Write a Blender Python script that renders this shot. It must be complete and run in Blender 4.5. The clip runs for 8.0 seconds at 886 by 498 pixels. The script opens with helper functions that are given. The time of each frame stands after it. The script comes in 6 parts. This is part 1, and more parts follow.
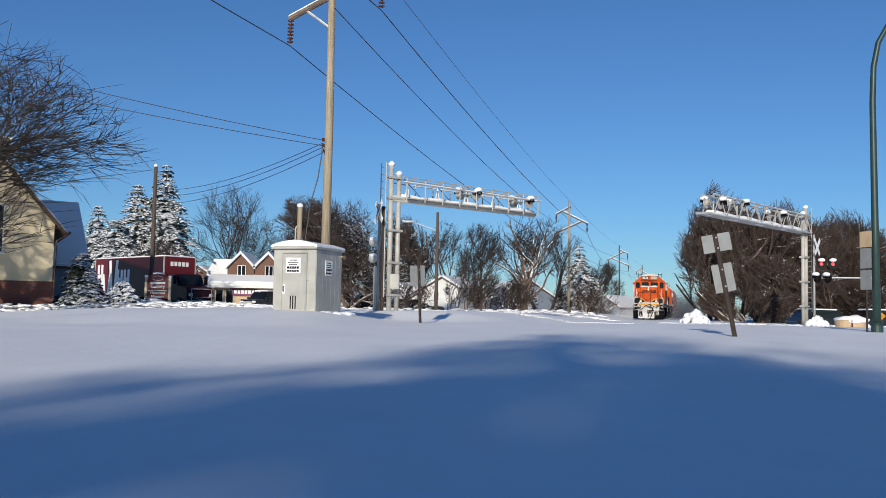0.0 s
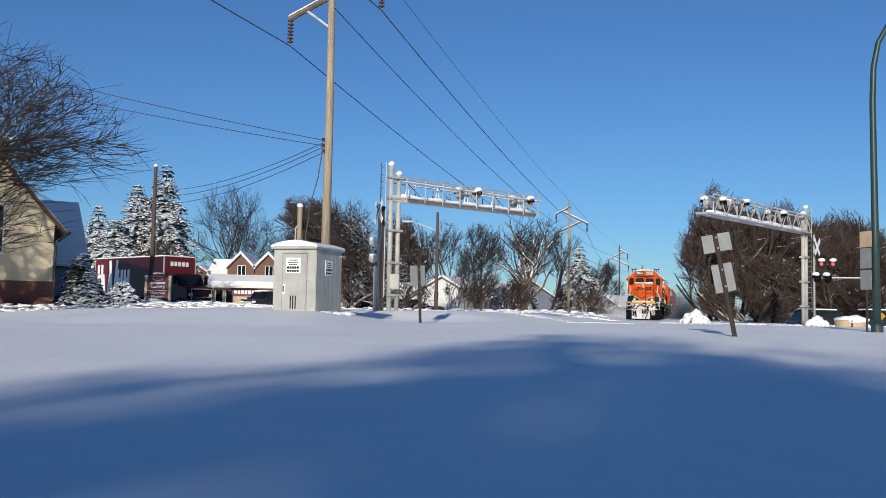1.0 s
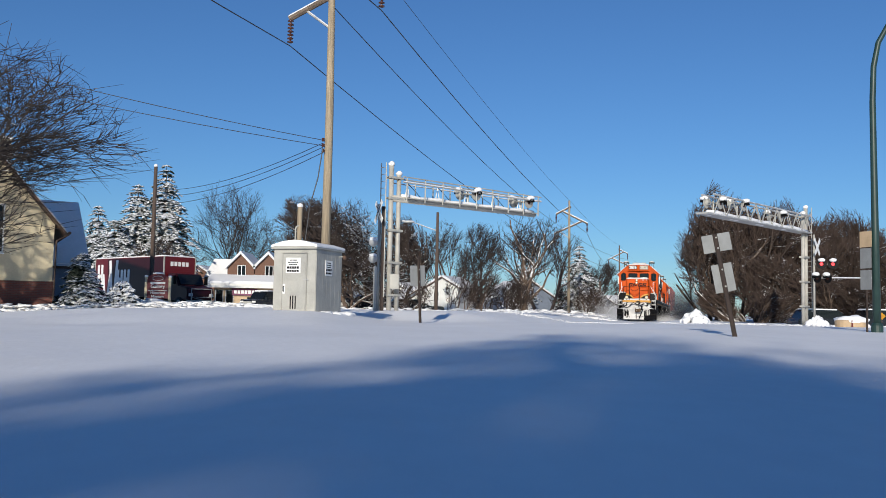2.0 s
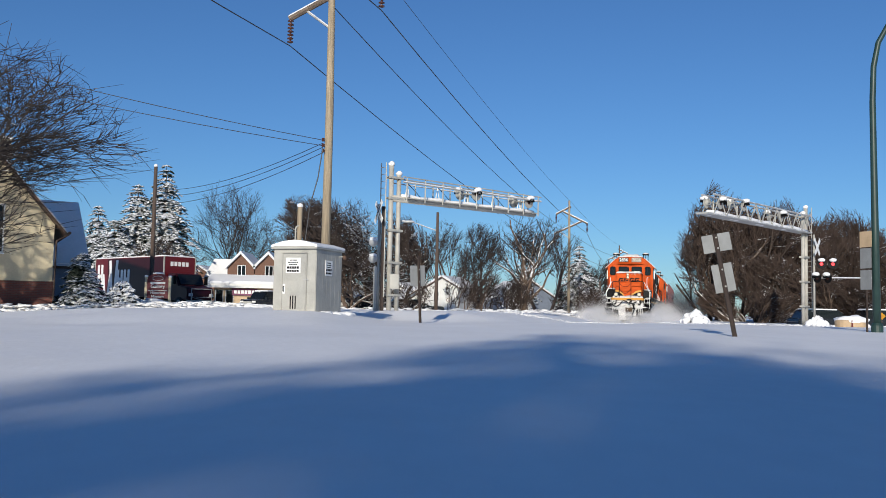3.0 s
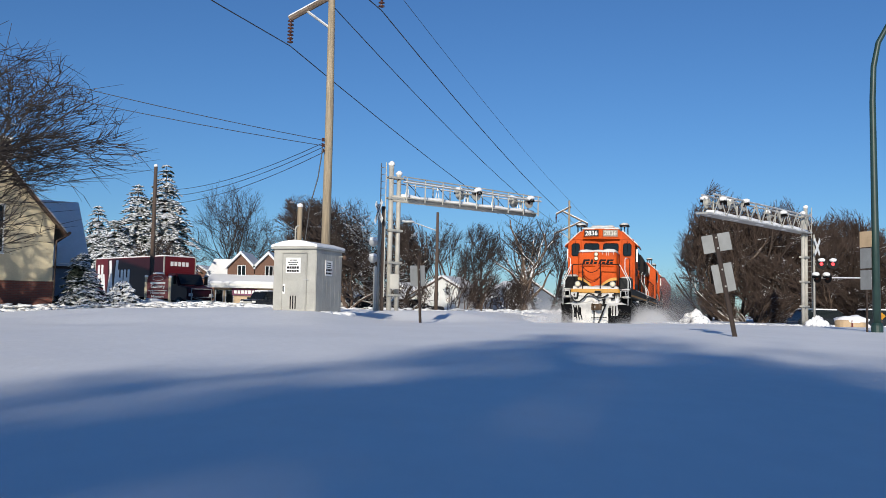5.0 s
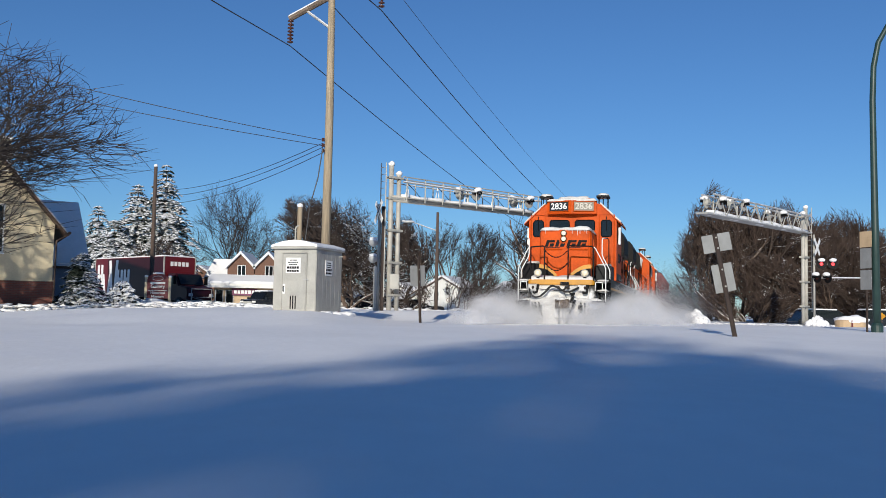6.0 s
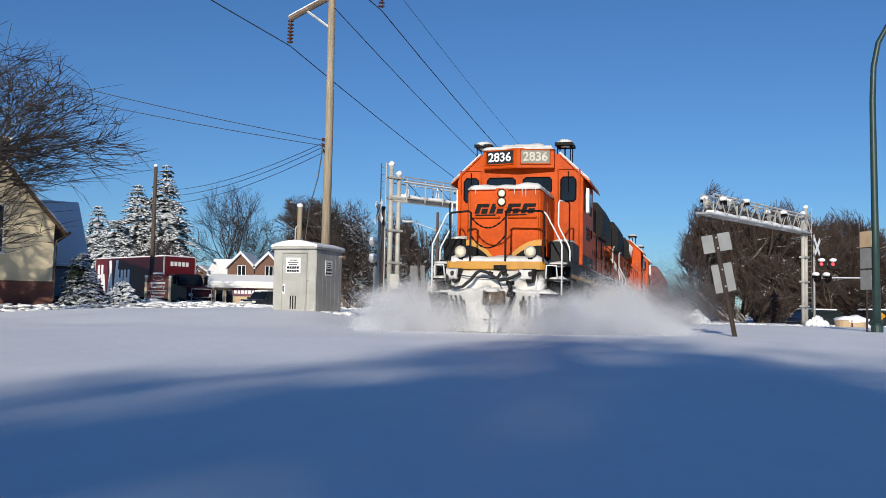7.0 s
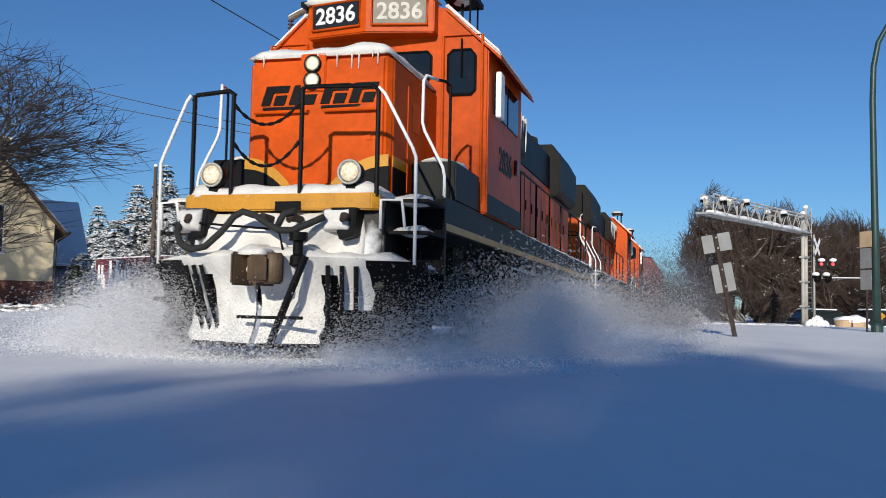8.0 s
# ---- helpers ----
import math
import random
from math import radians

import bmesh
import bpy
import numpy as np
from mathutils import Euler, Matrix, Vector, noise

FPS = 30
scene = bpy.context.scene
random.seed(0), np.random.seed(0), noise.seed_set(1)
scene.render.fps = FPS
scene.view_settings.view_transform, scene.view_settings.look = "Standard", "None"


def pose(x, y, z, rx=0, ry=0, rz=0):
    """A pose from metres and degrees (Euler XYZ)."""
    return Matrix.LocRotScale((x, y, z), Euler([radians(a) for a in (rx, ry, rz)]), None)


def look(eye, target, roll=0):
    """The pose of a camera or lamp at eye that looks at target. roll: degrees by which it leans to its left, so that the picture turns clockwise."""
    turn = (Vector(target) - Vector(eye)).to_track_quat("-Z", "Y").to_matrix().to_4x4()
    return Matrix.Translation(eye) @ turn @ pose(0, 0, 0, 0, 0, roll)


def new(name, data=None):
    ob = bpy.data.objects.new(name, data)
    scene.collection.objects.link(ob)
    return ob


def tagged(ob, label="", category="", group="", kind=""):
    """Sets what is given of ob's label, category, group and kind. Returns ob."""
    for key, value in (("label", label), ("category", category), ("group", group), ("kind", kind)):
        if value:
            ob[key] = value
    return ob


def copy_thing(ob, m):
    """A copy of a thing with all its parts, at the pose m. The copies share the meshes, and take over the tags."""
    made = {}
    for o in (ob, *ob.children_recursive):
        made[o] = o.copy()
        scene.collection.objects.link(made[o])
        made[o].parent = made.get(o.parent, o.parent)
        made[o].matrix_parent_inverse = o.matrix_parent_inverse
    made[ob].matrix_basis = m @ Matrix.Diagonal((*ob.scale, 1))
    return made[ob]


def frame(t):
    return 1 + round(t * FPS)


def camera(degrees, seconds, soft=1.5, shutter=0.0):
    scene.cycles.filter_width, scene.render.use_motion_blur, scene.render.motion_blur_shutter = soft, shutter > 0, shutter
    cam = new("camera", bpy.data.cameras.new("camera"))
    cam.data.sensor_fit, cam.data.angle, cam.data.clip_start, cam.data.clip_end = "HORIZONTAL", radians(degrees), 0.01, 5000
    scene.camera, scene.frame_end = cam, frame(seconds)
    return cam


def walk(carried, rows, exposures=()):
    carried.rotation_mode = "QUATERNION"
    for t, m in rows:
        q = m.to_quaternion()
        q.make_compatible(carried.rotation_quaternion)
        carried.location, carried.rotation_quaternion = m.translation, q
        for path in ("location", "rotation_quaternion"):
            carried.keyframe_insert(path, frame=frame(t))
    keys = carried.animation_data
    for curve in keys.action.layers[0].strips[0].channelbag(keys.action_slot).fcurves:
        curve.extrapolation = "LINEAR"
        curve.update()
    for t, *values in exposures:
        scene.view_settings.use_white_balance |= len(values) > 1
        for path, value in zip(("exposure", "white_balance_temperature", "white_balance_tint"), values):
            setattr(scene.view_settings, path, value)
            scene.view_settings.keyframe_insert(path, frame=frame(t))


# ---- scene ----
cam = camera(51.1, 8.0, soft=0.8, shutter=0.06)
CAM = pose(0, 0, 0.6, 93.769, 0, 0) @ pose(0, 0, 0, 0, 0, 1.098)
walk(cam, [(0.0, CAM), (8.0, CAM)])

# ---- light ----
SUN_AZ, SUN_EL = radians(192), radians(19)     # from north (+y), clockwise
world = bpy.data.worlds.new("winter_sky")
scene.world = world
world.use_nodes = True
wn = world.node_tree.nodes
sky = wn.new("ShaderNodeTexSky")
sky.sky_type = "NISHITA"
sky.sun_disc = False
sky.sun_elevation, sky.sun_rotation = SUN_EL, SUN_AZ
sky.altitude, sky.air_density, sky.dust_density, sky.ozone_density = 0, 1.0, 0.0, 4.0
wn["Background"].inputs[1].default_value = 0.103
tint = wn.new("ShaderNodeVectorMath")          # cold clear winter air
tint.operation = "MULTIPLY"
tint.inputs[1].default_value = (0.46, 0.67, 0.9)
world.node_tree.links.new(sky.outputs[0], tint.inputs[0])
world.node_tree.links.new(tint.outputs[0], wn["Background"].inputs[0])
sun = new("sun", bpy.data.lights.new("sun", "SUN"))
sun.data.energy, sun.data.angle, sun.data.color = 4.4, radians(0.9), (1.0, 0.93, 0.8)
sun_way = Vector((math.sin(SUN_AZ) * math.cos(SUN_EL), math.cos(SUN_AZ) * math.cos(SUN_EL), math.sin(SUN_EL)))
sun.matrix_world = look(sun_way * 200, (0, 0, 0))
scene.view_settings.exposure = 0.0


# ---- materials ----
def material(name, color, rough=0.6, metal=0.0, var=0.25, scale=3.0, bump=0.1, bump_scale=None, snow=0.0, spec=0.5, coat=0.0, rand=0.0, streak=None):
    """A surface with two scales of variation; snow: how much snow lies on faces that look up; streak: stretch of the coarse noise."""
    m = bpy.data.materials.new(name)
    m.use_nodes = True
    n, l = m.node_tree.nodes, m.node_tree.links
    b = n["Principled BSDF"]
    b.inputs["Roughness"].default_value, b.inputs["Metallic"].default_value = rough, metal
    b.inputs["Specular IOR Level"].default_value = spec
    b.inputs["Coat Weight"].default_value = coat
    co = n.new("ShaderNodeTexCoord")
    mp = n.new("ShaderNodeMapping")
    l.new(co.outputs["Object"], mp.inputs[0])
    if streak:
        mp.inputs["Scale"].default_value = streak
    n1, n2 = n.new("ShaderNodeTexNoise"), n.new("ShaderNodeTexNoise")
    n1.inputs["Scale"].default_value, n1.inputs["Detail"].default_value = scale, 4
    n2.inputs["Scale"].default_value, n2.inputs["Detail"].default_value = bump_scale or scale * 9, 3
    l.new(mp.outputs[0], n1.inputs[0])
    l.new(mp.outputs[0], n2.inputs[0])
    add = n.new("ShaderNodeMath")
    add.operation = "MULTIPLY_ADD"
    l.new(n2.outputs[0], add.inputs[0])
    add.inputs[1].default_value = 0.45
    l.new(n1.outputs[0], add.inputs[2])
    ramp = n.new("ShaderNodeMapRange")
    ramp.inputs[1].default_value, ramp.inputs[2].default_value = 0.5, 0.95
    ramp.inputs[3].default_value, ramp.inputs[4].default_value = 1 - var, 1 + var * 0.6
    l.new(add.outputs[0], ramp.inputs[0])
    value = ramp.outputs[0]
    if rand:
        oi = n.new("ShaderNodeObjectInfo")
        rr = n.new("ShaderNodeMapRange")
        rr.inputs[3].default_value, rr.inputs[4].default_value = 1 - rand, 1 + rand
        l.new(oi.outputs["Random"], rr.inputs[0])
        mu = n.new("ShaderNodeMath")
        mu.operation = "MULTIPLY"
        l.new(value, mu.inputs[0])
        l.new(rr.outputs[0], mu.inputs[1])
        value = mu.outputs[0]
    mix = n.new("ShaderNodeVectorMath")
    mix.operation = "SCALE"
    mix.inputs[0].default_value = color[:3]
    l.new(value, mix.inputs["Scale"])
    out = mix.outputs[0]
    if snow:
        geo = n.new("ShaderNodeNewGeometry")
        sep = n.new("ShaderNodeSeparateXYZ")
        l.new(geo.outputs["Normal"], sep.inputs[0])
        ad = n.new("ShaderNodeMath")
        ad.operation = "MULTIPLY_ADD"
        l.new(n1.outputs[0], ad.inputs[0])
        ad.inputs[1].default_value = 1.1
        l.new(sep.outputs[2], ad.inputs[2])
        th = n.new("ShaderNodeMapRange")
        th.inputs[1].default_value, th.inputs[2].default_value = 1.55 - snow, 1.7 - snow
        l.new(ad.outputs[0], th.inputs[0])
        mc = n.new("ShaderNodeMix")
        mc.data_type = "RGBA"
        l.new(th.outputs[0], mc.inputs[0])
        l.new(out, mc.inputs[6])
        mc.inputs[7].default_value = (0.82, 0.83, 0.85, 1)
        out = mc.outputs[2]
    l.new(out, b.inputs["Base Color"])
    if bump:
        bp = n.new("ShaderNodeBump")
        bp.inputs["Strength"].default_value = bump
        bp.inputs["Distance"].default_value = 0.02
        l.new(n2.outputs[0], bp.inputs["Height"])
        l.new(bp.outputs[0], b.inputs["Normal"])
    return m


def powder(name, color, cover):
    """Airborne snow powder: it lets most light through and scatters the rest to both sides."""
    m = bpy.data.materials.new(name)
    m.use_nodes = True
    n, l = m.node_tree.nodes, m.node_tree.links
    n.remove(n["Principled BSDF"])
    d, tr, cl = n.new("ShaderNodeBsdfDiffuse"), n.new("ShaderNodeBsdfTranslucent"), n.new("ShaderNodeBsdfTransparent")
    d.inputs[0].default_value = tr.inputs[0].default_value = (*color, 1)
    both_, mix = n.new("ShaderNodeMixShader"), n.new("ShaderNodeMixShader")
    both_.inputs[0].default_value, mix.inputs[0].default_value = 0.5, cover
    l.new(d.outputs[0], both_.inputs[1])
    l.new(tr.outputs[0], both_.inputs[2])
    l.new(cl.outputs[0], mix.inputs[1])
    l.new(both_.outputs[0], mix.inputs[2])
    l.new(mix.outputs[0], n["Material Output"].inputs[0])
    return m


def lamp_glass(name, color, strength):
    """Fluted lamp glass, faintly lit from inside."""
    m = material(name, (0.62, 0.56, 0.44), 0.18, var=0.55, scale=22, bump=0.5, bump_scale=45)
    b = m.node_tree.nodes["Principled BSDF"]
    b.inputs["Emission Color"].default_value = (*color, 1)
    b.inputs["Emission Strength"].default_value = strength
    return m


def glow(name, color, strength):
    m = bpy.data.materials.new(name)
    m.use_nodes = True
    b = m.node_tree.nodes["Principled BSDF"]
    b.inputs["Base Color"].default_value = (*color, 1)
    b.inputs["Emission Color"].default_value = (*color, 1)
    b.inputs["Emission Strength"].default_value = strength
    return m


SNOW = material("snow", (0.86, 0.86, 0.87), 0.55, var=0.06, scale=1.3, bump=0.25, bump_scale=30, spec=0.3)
GROUND = material("snow_field", (0.86, 0.86, 0.87), 0.6, var=0.05, scale=0.5, bump=0.5, bump_scale=5, spec=0.25, streak=(1.0, 0.55, 1))
# Duller copy of SNOW: colour lowered so sun-facing snow doesn't clip to white.
PACKED = material("packed_toned_down_snow", (0.66, 0.645, 0.62), 0.7, var=0.14, scale=3.5, bump=0.4, bump_scale=24, spec=0.15)
FLAKE = powder("snow_dust", (0.96, 0.96, 0.97), 0.3)
ORANGE = material("orange_paint", (0.52, 0.07, 0.003), 0.45, var=0.3, scale=1.6, bump=0.06, spec=0.12)
YELLOW = material("yellow_paint", (0.52, 0.235, 0.008), 0.42, var=0.25, scale=3, bump=0.08)
BLACK = material("black_paint", (0.006, 0.006, 0.007), 0.5, var=0.5, scale=2.5, bump=0.08, spec=0.1)
DARK = material("dark_green_paint", (0.01, 0.012, 0.013), 0.55, var=0.5, scale=2, bump=0.08, spec=0.2)
GRIME = material("grimy_steel", (0.018, 0.016, 0.014), 0.8, var=0.5, scale=3, bump=0.3, snow=0.3, spec=0.2)
PLOWED = material("snow_caked_steel", (0.04, 0.037, 0.035), 0.7, var=0.4, scale=2.2, bump=0.3, snow=0.95)
WHITE = material("white_paint", (0.78, 0.78, 0.76), 0.5, var=0.12, scale=4, bump=0.05)
BOARD = material("number_board_black", (0.01, 0.01, 0.01), 0.35, var=0.2, bump=0)
MAROON = material("maroon_paint", (0.15, 0.012, 0.02), 0.5, var=0.35, scale=2, bump=0.1)
GLASS = material("dark_glass", (0.008, 0.01, 0.012), 0.05, var=0.2, bump=0, spec=0.5)
HEAD = lamp_glass("headlight_glass", (0.95, 0.82, 0.55), 0.6)
DITCH = lamp_glass("ditch_light_glass", (0.95, 0.74, 0.4), 0.3)
CHROME = material("lamp_reflector", (0.75, 0.7, 0.58), 0.3, 0.3, var=0.35, scale=14, bump=0.25, bump_scale=40)
LENS = material("lamp_lens", (0.75, 0.73, 0.68), 0.15, var=0.15, bump=0)
# Sun glare on the right number board is put into these two colours.
GLARED = material("glare_washed_paint", (0.55, 0.52, 0.45), 0.6, var=0.2, scale=8, bump=0)
LIT_BOARD = material("glare_lit_number_board", (0.27, 0.25, 0.21), 0.7, var=0.2, scale=6, bump=0, spec=0.2)
ALU = material("aluminium", (0.4, 0.39, 0.355), 0.55, 0.1, var=0.18, scale=2.2, bump=0.06)
GALV = material("pale_galvanised_steel", (0.45, 0.43, 0.385), 0.55, 0.05, var=0.18, scale=3, bump=0.06)
# Darker copy of FLAKE: the shade on the trailing snow is put into its colour.
SHADED_FLAKE = powder("shaded_snow_dust", (0.17, 0.17, 0.19), 0.36)
ALU_SNOW = material("aluminium_with_snow", (0.42, 0.42, 0.41), 0.5, 0.2, var=0.15, scale=2.5, bump=0.05, snow=0.75)
WOOD = material("weathered_pole_wood", (0.36, 0.29, 0.2), 0.85, var=0.35, scale=5, bump=0.5, streak=(4, 4, 0.25))
OLDWOOD = material("dark_pole_wood", (0.1, 0.07, 0.055), 0.9, var=0.35, scale=5, bump=0.5, streak=(4, 4, 0.25))
ARMWOOD = material("snowy_arm_wood", (0.16, 0.12, 0.09), 0.85, var=0.35, scale=5, bump=0.4, snow=0.75)
WIRE = material("wire", (0.02, 0.022, 0.03), 0.5, var=0.1, bump=0)
INSUL = material("insulator_brown", (0.07, 0.025, 0.018), 0.25, var=0.2, bump=0)
POLEGREEN = material("dark_green_pole", (0.018, 0.045, 0.04), 0.45, var=0.25, scale=3, bump=0.05)
SIGNBACK = material("sign_back", (0.27, 0.275, 0.27), 0.5, 0.2, var=0.15, scale=4, bump=0.05)
COUPLER = material("brown_cast_iron", (0.09, 0.055, 0.028), 0.6, var=0.45, scale=6, bump=0.3)
RUST = material("rusty_post", (0.035, 0.022, 0.017), 0.8, var=0.4, scale=8, bump=0.2)
STUCCO = material("cream_stucco", (0.64, 0.55, 0.375), 0.9, var=0.14, scale=1.6, bump=0.4)
TRIM = material("brown_trim", (0.1, 0.055, 0.035), 0.6, var=0.3, scale=5, bump=0.1)
BARK = material("bark", (0.07, 0.05, 0.04), 0.9, var=0.4, scale=4, bump=0.4, snow=0.2)
LIMBSNOW = material("snow_lined_bark", (0.13, 0.09, 0.065), 0.9, var=0.4, scale=4, bump=0.4, snow=0.68)
BARKSNOW = material("snowy_bark", (0.11, 0.075, 0.055), 0.9, var=0.4, scale=4, bump=0.4, snow=0.62)
TWIG = material("dark_twigs", (0.036, 0.027, 0.023), 0.9, var=0.35, scale=2, bump=0, snow=0.05)
TWIGSNOW = material("snow_dotted_twigs", (0.045, 0.031, 0.025), 0.9, var=0.4, scale=2.5, bump=0, snow=0.42)
GROVE = material("brown_brush", (0.055, 0.035, 0.026), 0.9, var=0.4, scale=4, bump=0.3, snow=0.25)
NEEDLE = material("spruce_needles", (0.02, 0.034, 0.022), 0.8, var=0.4, scale=0.9, bump=0.2, snow=0.33)
NEEDLE_DARK = material("bare_spruce_needles", (0.018, 0.035, 0.02), 0.8, var=0.4, scale=1.2, bump=0.2, snow=0.05)
SHINGLE = material("snow_covered_shingles", (0.7, 0.71, 0.73), 0.7, var=0.08, scale=0.8, bump=0.3)
SIDING = material("white_siding", (0.66, 0.66, 0.63), 0.7, var=0.1, scale=2, bump=0.1)
GREYSIDING = material("blue_grey_siding", (0.16, 0.19, 0.24), 0.7, var=0.15, scale=2, bump=0.1)
BROWN = material("brown_siding", (0.13, 0.06, 0.035), 0.7, var=0.25, scale=3, bump=0.2)
TRUCKRED = material("truck_red", (0.11, 0.006, 0.009), 0.35, var=0.12, scale=1, bump=0.02)
PURPLE = material("plum_sign", (0.14, 0.02, 0.07), 0.5, var=0.1, bump=0)
CARPAINT = material("dark_car_paint", (0.014, 0.016, 0.02), 0.25, 0.2, var=0.2, bump=0, coat=0.5, snow=0.25)
TYRE = material("tyre_rubber", (0.015, 0.015, 0.015), 0.85, var=0.3, bump=0.2)
REDLAMP = glow("red_signal", (0.9, 0.05, 0.06), 1.2)
TAN = material("tan_plastic", (0.5, 0.36, 0.22), 0.6, var=0.15, bump=0.05)


# ---- mesh tools ----
class Geo:
    def __init__(self):
        self.v, self.f = [], []

    def box(self, x0, x1, y0, y1, z0, z1):
        i = len(self.v)
        self.v += [(x, y, z) for z in (z0, z1) for y in (y0, y1) for x in (x0, x1)]
        self.f += [(i, i + 2, i + 3, i + 1), (i + 4, i + 5, i + 7, i + 6), (i, i + 1, i + 5, i + 4),
                   (i + 2, i + 6, i + 7, i + 3), (i, i + 4, i + 6, i + 2), (i + 1, i + 3, i + 7, i + 5)]
        return self

    def prism(self, outline, axis, a, b):
        """An outline of (u, w) drawn out along an axis from a to b."""
        def at(u, w, d):
            return {"x": (d, u, w), "y": (u, d, w), "z": (u, w, d)}[axis]
        i, n = len(self.v), len(outline)
        self.v += [at(u, w, a) for u, w in outline] + [at(u, w, b) for u, w in outline]
        self.f += [tuple(range(i + n - 1, i - 1, -1)), tuple(range(i + n, i + 2 * n))]
        self.f += [(i + k, i + (k + 1) % n, i + n + (k + 1) % n, i + n + k) for k in range(n)]
        return self

    def tube(self, pts, r, seg=8, caps=True):
        """A tube along points; r: one radius or one for each point."""
        pts = [Vector(p) for p in pts]
        rs = r if isinstance(r, (list, tuple)) else [r] * len(pts)
        i, n = len(self.v), len(pts)
        side = None
        for k, p in enumerate(pts):
            d = (pts[min(k + 1, n - 1)] - pts[max(k - 1, 0)]).normalized()
            if side is None:
                side = d.cross(Vector((0.31, 0.17, 0.93)))
                if side.length < 0.05:
                    side = d.cross(Vector((1, 0, 0)))
            side = (side - d * side.dot(d)).normalized()
            up = d.cross(side)
            for q in range(seg):
                a = 2 * math.pi * q / seg
                w = p + (side * math.cos(a) + up * math.sin(a)) * rs[k]
                self.v.append((w.x, w.y, w.z))
        for k in range(n - 1):
            for q in range(seg):
                a, b = i + k * seg + q, i + k * seg + (q + 1) % seg
                self.f.append((a, b, b + seg, a + seg))
        if caps:
            self.f.append(tuple(i + q for q in range(seg - 1, -1, -1)))
            self.f.append(tuple(i + (n - 1) * seg + q for q in range(seg)))
        return self

    def lathe(self, rings, base=(0, 0, 0), axis=(0, 0, 1), seg=16):
        """Rings of (radius, height) along an axis from base."""
        a = Vector(axis).normalized()
        b = Vector(base)
        s = a.cross(Vector((0.2, 0.95, 0.1))).normalized()
        t = a.cross(s)
        i = len(self.v)
        for r, h in rings:
            for q in range(seg):
                g = 2 * math.pi * q / seg
                w = b + a * h + (s * math.cos(g) + t * math.sin(g)) * max(r, 1e-4)
                self.v.append((w.x, w.y, w.z))
        for k in range(len(rings) - 1):
            for q in range(seg):
                c, d = i + k * seg + q, i + k * seg + (q + 1) % seg
                self.f.append((c, d, d + seg, c + seg))
        self.f.append(tuple(i + q for q in range(seg - 1, -1, -1)))
        self.f.append(tuple(i + (len(rings) - 1) * seg + q for q in range(seg)))
        return self

    def blob(self, c, r, rng, rough=0.25, seg=9, rings=6):
        """A lumpy rounded clod; r: three half sizes."""
        i = len(self.v)
        o = rng.random() * 50
        for k in range(rings + 1):
            th = math.pi * k / rings
            for q in range(seg):
                ph = 2 * math.pi * q / seg
                d = Vector((math.sin(th) * math.cos(ph), math.sin(th) * math.sin(ph), math.cos(th)))
                m = 1 + rough * noise.noise(d * 1.7 + Vector((o, o, 0)))
                self.v.append((c[0] + d.x * r[0] * m, c[1] + d.y * r[1] * m, c[2] + d.z * r[2] * m))
        for k in range(rings):
            for q in range(seg):
                a, b = i + k * seg + q, i + k * seg + (q + 1) % seg
                self.f.append((a, a + seg, b + seg, b))
        return self

    def turned(self, m, start=0):
        for k in range(start, len(self.v)):
            w = m @ Vector(self.v[k])
            self.v[k] = (w.x, w.y, w.z)
        return self

    def mesh(self, name, mat, bevel=0.0, smooth=False):
        me = bpy.data.meshes.new(name)
        me.from_pydata(self.v, [], self.f)
        if bevel or len(self.f) < 4000:
            bm = bmesh.new()
            bm.from_mesh(me)
            bmesh.ops.recalc_face_normals(bm, faces=bm.faces)
            if bevel:
                bmesh.ops.bevel(bm, geom=[e for e in bm.edges if len(e.link_faces) == 2 and e.calc_face_angle(0) > 0.5],
                                offset=bevel, segments=2, affect="EDGES", clamp_overlap=True)
            bm.to_mesh(me)
            bm.free()
        if smooth:
            me.polygons.foreach_set("use_smooth", [True] * len(me.polygons))
        me.materials.append(mat)
        return me


def part(name, geo, mat, parent=None, label="", bevel=0.0, smooth=False, m=None):
    ob = new(name, geo.mesh(name, mat, bevel, smooth))
    if parent:
        ob.parent = parent
    if m:
        ob.matrix_basis = m
    return tagged(ob, label)


def thing(name, label, category, m=None, group="", kind=""):
    ob = new(name)
    ob.empty_display_size = 0.2
    if m:
        ob.matrix_basis = m
    return tagged(ob, label, category, group, kind)


def words(name, text, size, mat, parent, m, label="", align="CENTER", squeeze=1.0, thick=0.004):
    cu = bpy.data.curves.new(name, "FONT")
    cu.body, cu.size, cu.extrude, cu.align_x, cu.align_y = text, size, thick, align, "CENTER"
    cu.offset = size * 0.02
    tmp = bpy.data.objects.new(name, cu)
    scene.collection.objects.link(tmp)
    dg = bpy.context.evaluated_depsgraph_get()
    me = bpy.data.meshes.new_from_object(tmp.evaluated_get(dg))
    bpy.data.objects.remove(tmp)
    me.name = name
    for v in me.vertices:
        v.co.x *= squeeze
    me.materials.clear()
    me.materials.append(mat)
    ob = new(name, me)
    ob.parent = parent
    ob.matrix_basis = m
    return tagged(ob, label)


